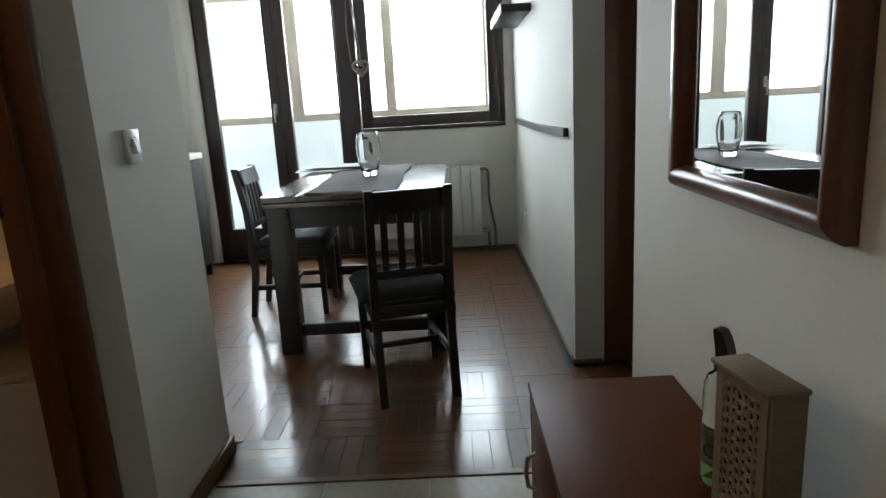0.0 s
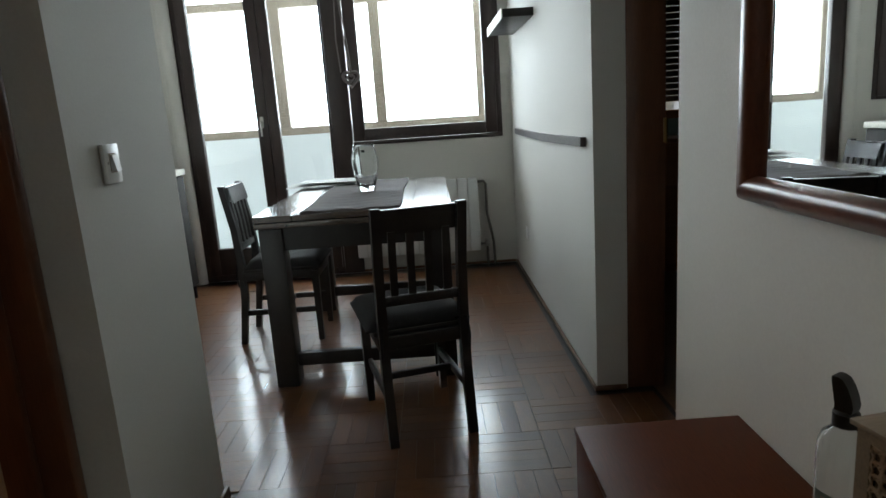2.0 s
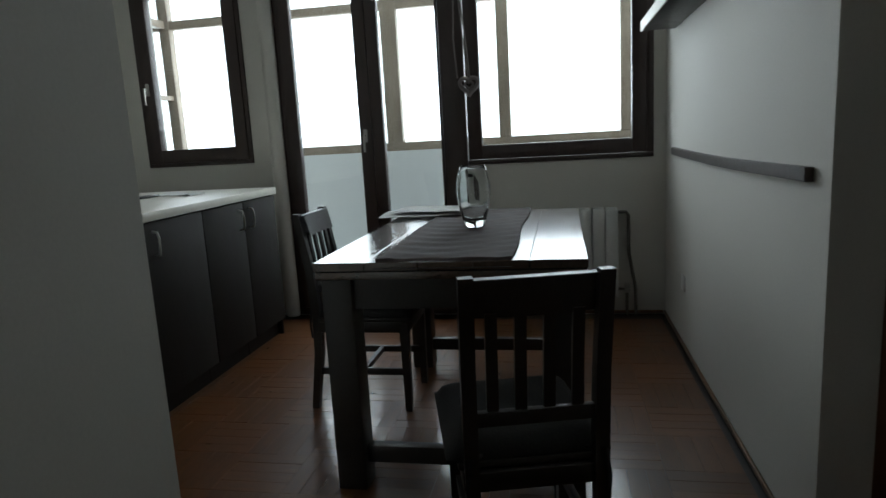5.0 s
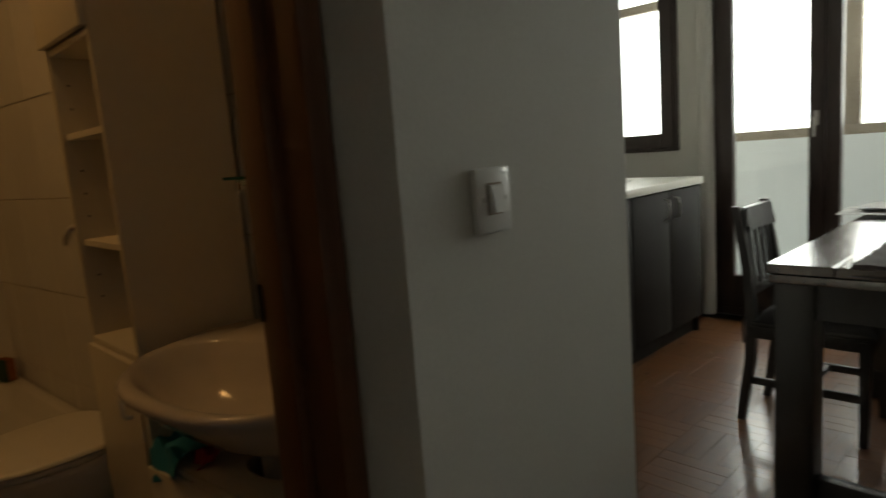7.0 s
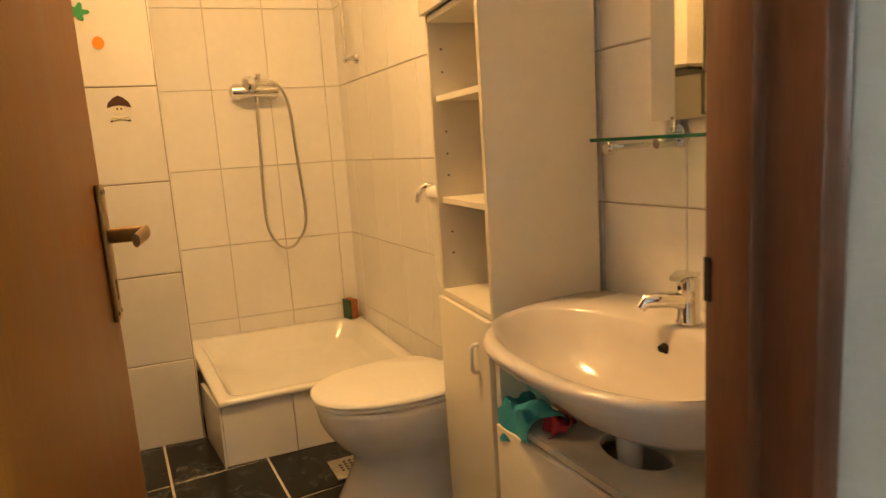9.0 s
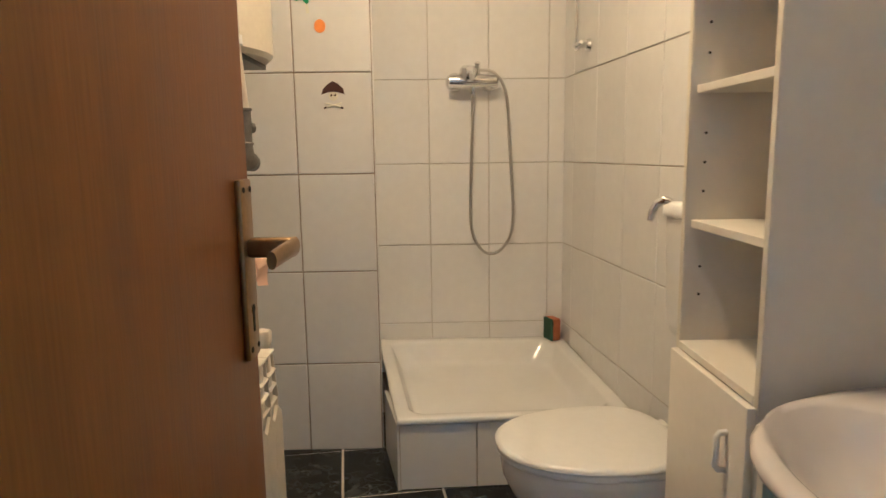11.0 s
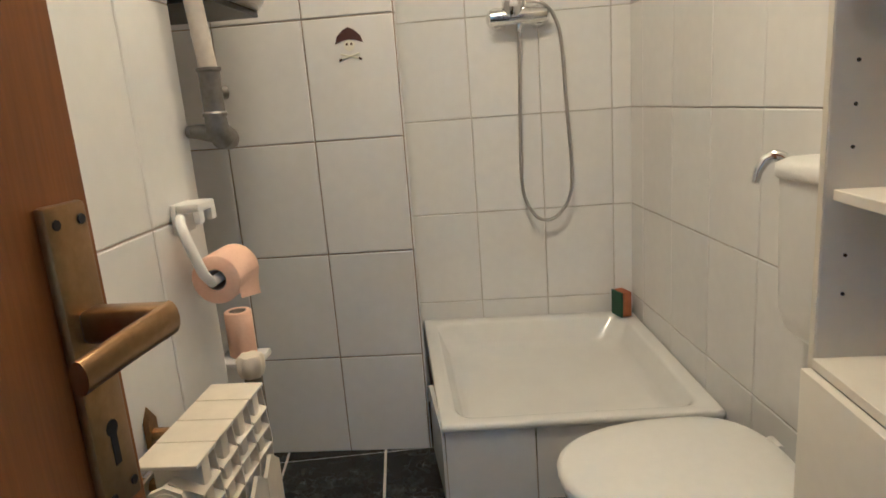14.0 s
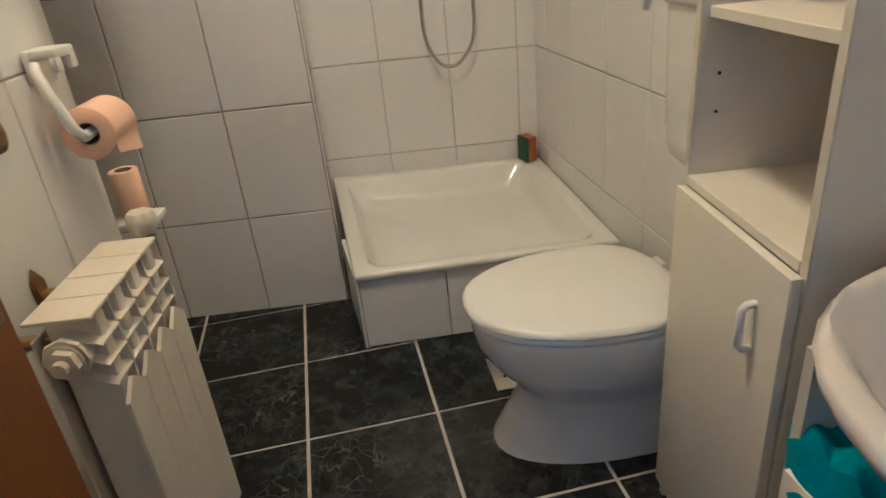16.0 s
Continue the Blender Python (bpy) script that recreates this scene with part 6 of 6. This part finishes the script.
for s in (-1, 1):
    part("bone", Shape().tube([(SX + 0.0008, cy - s * 0.028, cz - 0.045), (SX + 0.0008, cy + s * 0.028, cz - 0.030)], 0.0028, 6), STICK_W, st)
    part("bone_tip", Shape().tube([(SX + 0.0008, cy - s * 0.034, cz - 0.048), (SX + 0.0008, cy - s * 0.026, cz - 0.044)], 0.0034, 6), STICK_B, st)
st2 = thing("wall_sticker", "round orange dot sticker on the tile", "sticker")
part("dot", flat([(0.757 + 0.020 * math.cos(a * 0.3142), 1.582 + 0.023 * math.sin(a * 0.3142)) for a in range(20)], SX), STICK_O, st2)
st3 = thing("wall_sticker", "small green tree sticker on the tile", "sticker")
cy, cz = 0.705, 1.69
part("leaves", flat([(cy + (0.030 + 0.011 * math.cos(5 * a * 0.2618)) * math.cos(a * 0.2618), cz + (0.026 + 0.010 * math.cos(5 * a * 0.2618)) * math.sin(a * 0.2618)) for a in range(24)], SX), STICK_G, st3)
part("stem", flat([(cy + 0.004, cz - 0.03), (cy + 0.014, cz - 0.03), (cy + 0.018, cz - 0.065), (cy + 0.006, cz - 0.065)], SX), STICK_W, st3)

# ---- wall and floor pieces ----
tiles_on(wall_shower, (XB, 0.87, 0), (0, 1, 0), (1, 0, 0), [0.002, 0.264, 0.527, 0.790, 0.866], ROWS_S)
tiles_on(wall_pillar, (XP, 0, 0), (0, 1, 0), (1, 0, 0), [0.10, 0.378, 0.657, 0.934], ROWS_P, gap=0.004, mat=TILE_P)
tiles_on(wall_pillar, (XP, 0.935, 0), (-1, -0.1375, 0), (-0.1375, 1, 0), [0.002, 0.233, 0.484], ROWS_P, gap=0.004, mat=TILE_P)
tiles_on(wall_right, (XB, wall_line(XB), 0), (1, 0.112, 0), (0.112, -1, 0), [0.004, 0.13, 0.393, 0.656, 0.919, 1.182, 1.445], ROWS_S)
tiles_on(wall_niche, IN_NICHE @ Vector((-1.945, YN, 0)), (math.cos(radians(6.4)), math.sin(radians(6.4)), 0), (math.sin(radians(6.4)), -math.cos(radians(6.4)), 0), [0.01, 0.345, 0.612, 0.877, 1.14], ROWS_N)
tiles_on(wall_left, (-2.14, YL, 0), (1, 0, 0), (0, 1, 0), [0.002, 0.185, 0.448, 0.711, 0.974, 1.237, 1.36], ROWS_L)
tiles_on(wall_left, (-2.14, YL, 0), (0, -1, 0), (-1, 0, 0), [0.0, 0.17], ROWS_L)


def floor_tiles(floor, xs, ys, mat, gap, skew=0.0, lift=0.0):
    cache = {}
    for i, (a, b) in enumerate(zip(xs, xs[1:])):
        for c, d in zip(ys, ys[1:]):
            w, h = round(b - a - gap, 4), round(d - c - gap, 4)
            if (w, h) not in cache:
                v = [(-w / 2, -h / 2), (w / 2, -h / 2), (w / 2, h / 2), (-w / 2, h / 2)]
                cache[w, h] = Shape().loft([[(x, y, -0.004) for x, y in v], [(x, y, lift - 0.0015) for x, y in v], [(x * (1 - 0.004 / w), y * (1 - 0.004 / h), lift) for x, y in v]]).mesh("tile", mat, 20)
            ob = new("tile", cache[w, h])
            ob.parent = floor
            x, y = (a + b) / 2, (c + d) / 2
            ob.matrix_basis = pose(x + skew * (y - 1), y, random.uniform(-0.0004, 0.0004), 0, 0, 0)



def bath_tiles(floor):
    """Square tiles laid at a slight angle to the walls."""
    a, b, g, turn = 0.347, 0.340, 0.009, radians(7.6)
    v = [(-(a - g) / 2, -(b - g) / 2), ((a - g) / 2, -(b - g) / 2), ((a - g) / 2, (b - g) / 2), (-(a - g) / 2, (b - g) / 2)]
    me = Shape().loft([[(x, y, -0.004) for x, y in v], [(x, y, -0.0015) for x, y in v], [(x * 0.99, y * 0.99, 0.0) for x, y in v]]).mesh("tile", MARBLE, 20)
    for i in range(-3, 6):
        for j in range(-4, 5):
            u, w = (i + 0.5) * a, (j + 0.5) * b
            x = -2.578 + u * math.cos(turn) - w * math.sin(turn)
            y = 0.826 + u * math.sin(turn) + w * math.cos(turn)
            if -3.3 < x < -0.95 and 0.10 < y < 2.0:
                ob = new("tile", me)
                ob.parent = floor
                ob.matrix_basis = pose(x, y, random.uniform(-0.0004, 0.0004), 0, 0, 7.6)


bath_tiles(bath_floor)
floor_tiles(hall_floor, [-0.555 - 0.03, -0.228, 0.099, 0.426, 0.756], [YT - 0.012 - 0.327 * i for i in range(10, -1, -1)], TILE_H, 0.006)


def parquet(floor):
    """Squares of four staves, turned in alternate squares; the near ones are pieces of their own."""
    q, n = 0.252, 4
    w = q / n
    e = 0.0006

    def stave(wx, wy):
        v = [(-wx / 2, -wy / 2), (wx / 2, -wy / 2), (wx / 2, wy / 2), (-wx / 2, wy / 2)]
        return [[(x, y, -0.005) for x, y in v], [(x, y, -0.0007) for x, y in v], [(x - math.copysign(0.0006, x), y - math.copysign(0.0006, y), 0.0) for x, y in v]]
    mx = Shape().loft(stave(q - e, w - e)).mesh("stave", PARQ_Y, 20)
    my = Shape().loft(stave(w - e, q - e)).mesh("stave", PARQ, 20)
    near, far = [], []
    x0, y0 = -2.85, YT + 0.016
    for i in range(15):
        for j in range(13):
            cx, cy = x0 + (i + 0.5) * q, y0 + (j + 0.5) * q
            if cy + q / 2 > YW or cx > XR + 0.15 or (cx > XD - 0.05 and cy > 2.75):
                continue
            if cx < XL - 0.05 and cy < YK + 0.1:
                continue
            for k in range(n):
                o = (k - (n - 1) / 2) * w
                flip = (i + j) % 2
                p = (cx + (0 if flip else o), cy + (o if flip else 0), flip)
                (near if -0.62 < cx < 0.75 and cy < 3.5 and len(near) < 300 else far).append(p)
    for x, y, flip in near:
        ob = new("stave", mx if flip else my)
        ob.parent = floor
        ob.matrix_basis = pose(x, y, random.uniform(-0.0004, 0.0003), random.uniform(-0.16, 0.16), random.uniform(-0.16, 0.16), 0)
    for flip in (0, 1):
        s = Shape()
        for x, y, fl in far:
            if fl == flip:
                r = stave(q - e, w - e) if fl else stave(w - e, q - e)
                dz = random.uniform(-0.0005, 0.0003)
                tx, ty = random.uniform(-0.0028, 0.0028), random.uniform(-0.0028, 0.0028)
                s.loft([[(x + a, y + b, z + dz + a * tx + b * ty) for a, b, z in ring] for ring in r])
        ob = part("staves", s, PARQ_Y if flip else PARQ, floor, "brown parquet staves", 20)
        ob["kind"] = "stuff"


parquet(dining_floor)
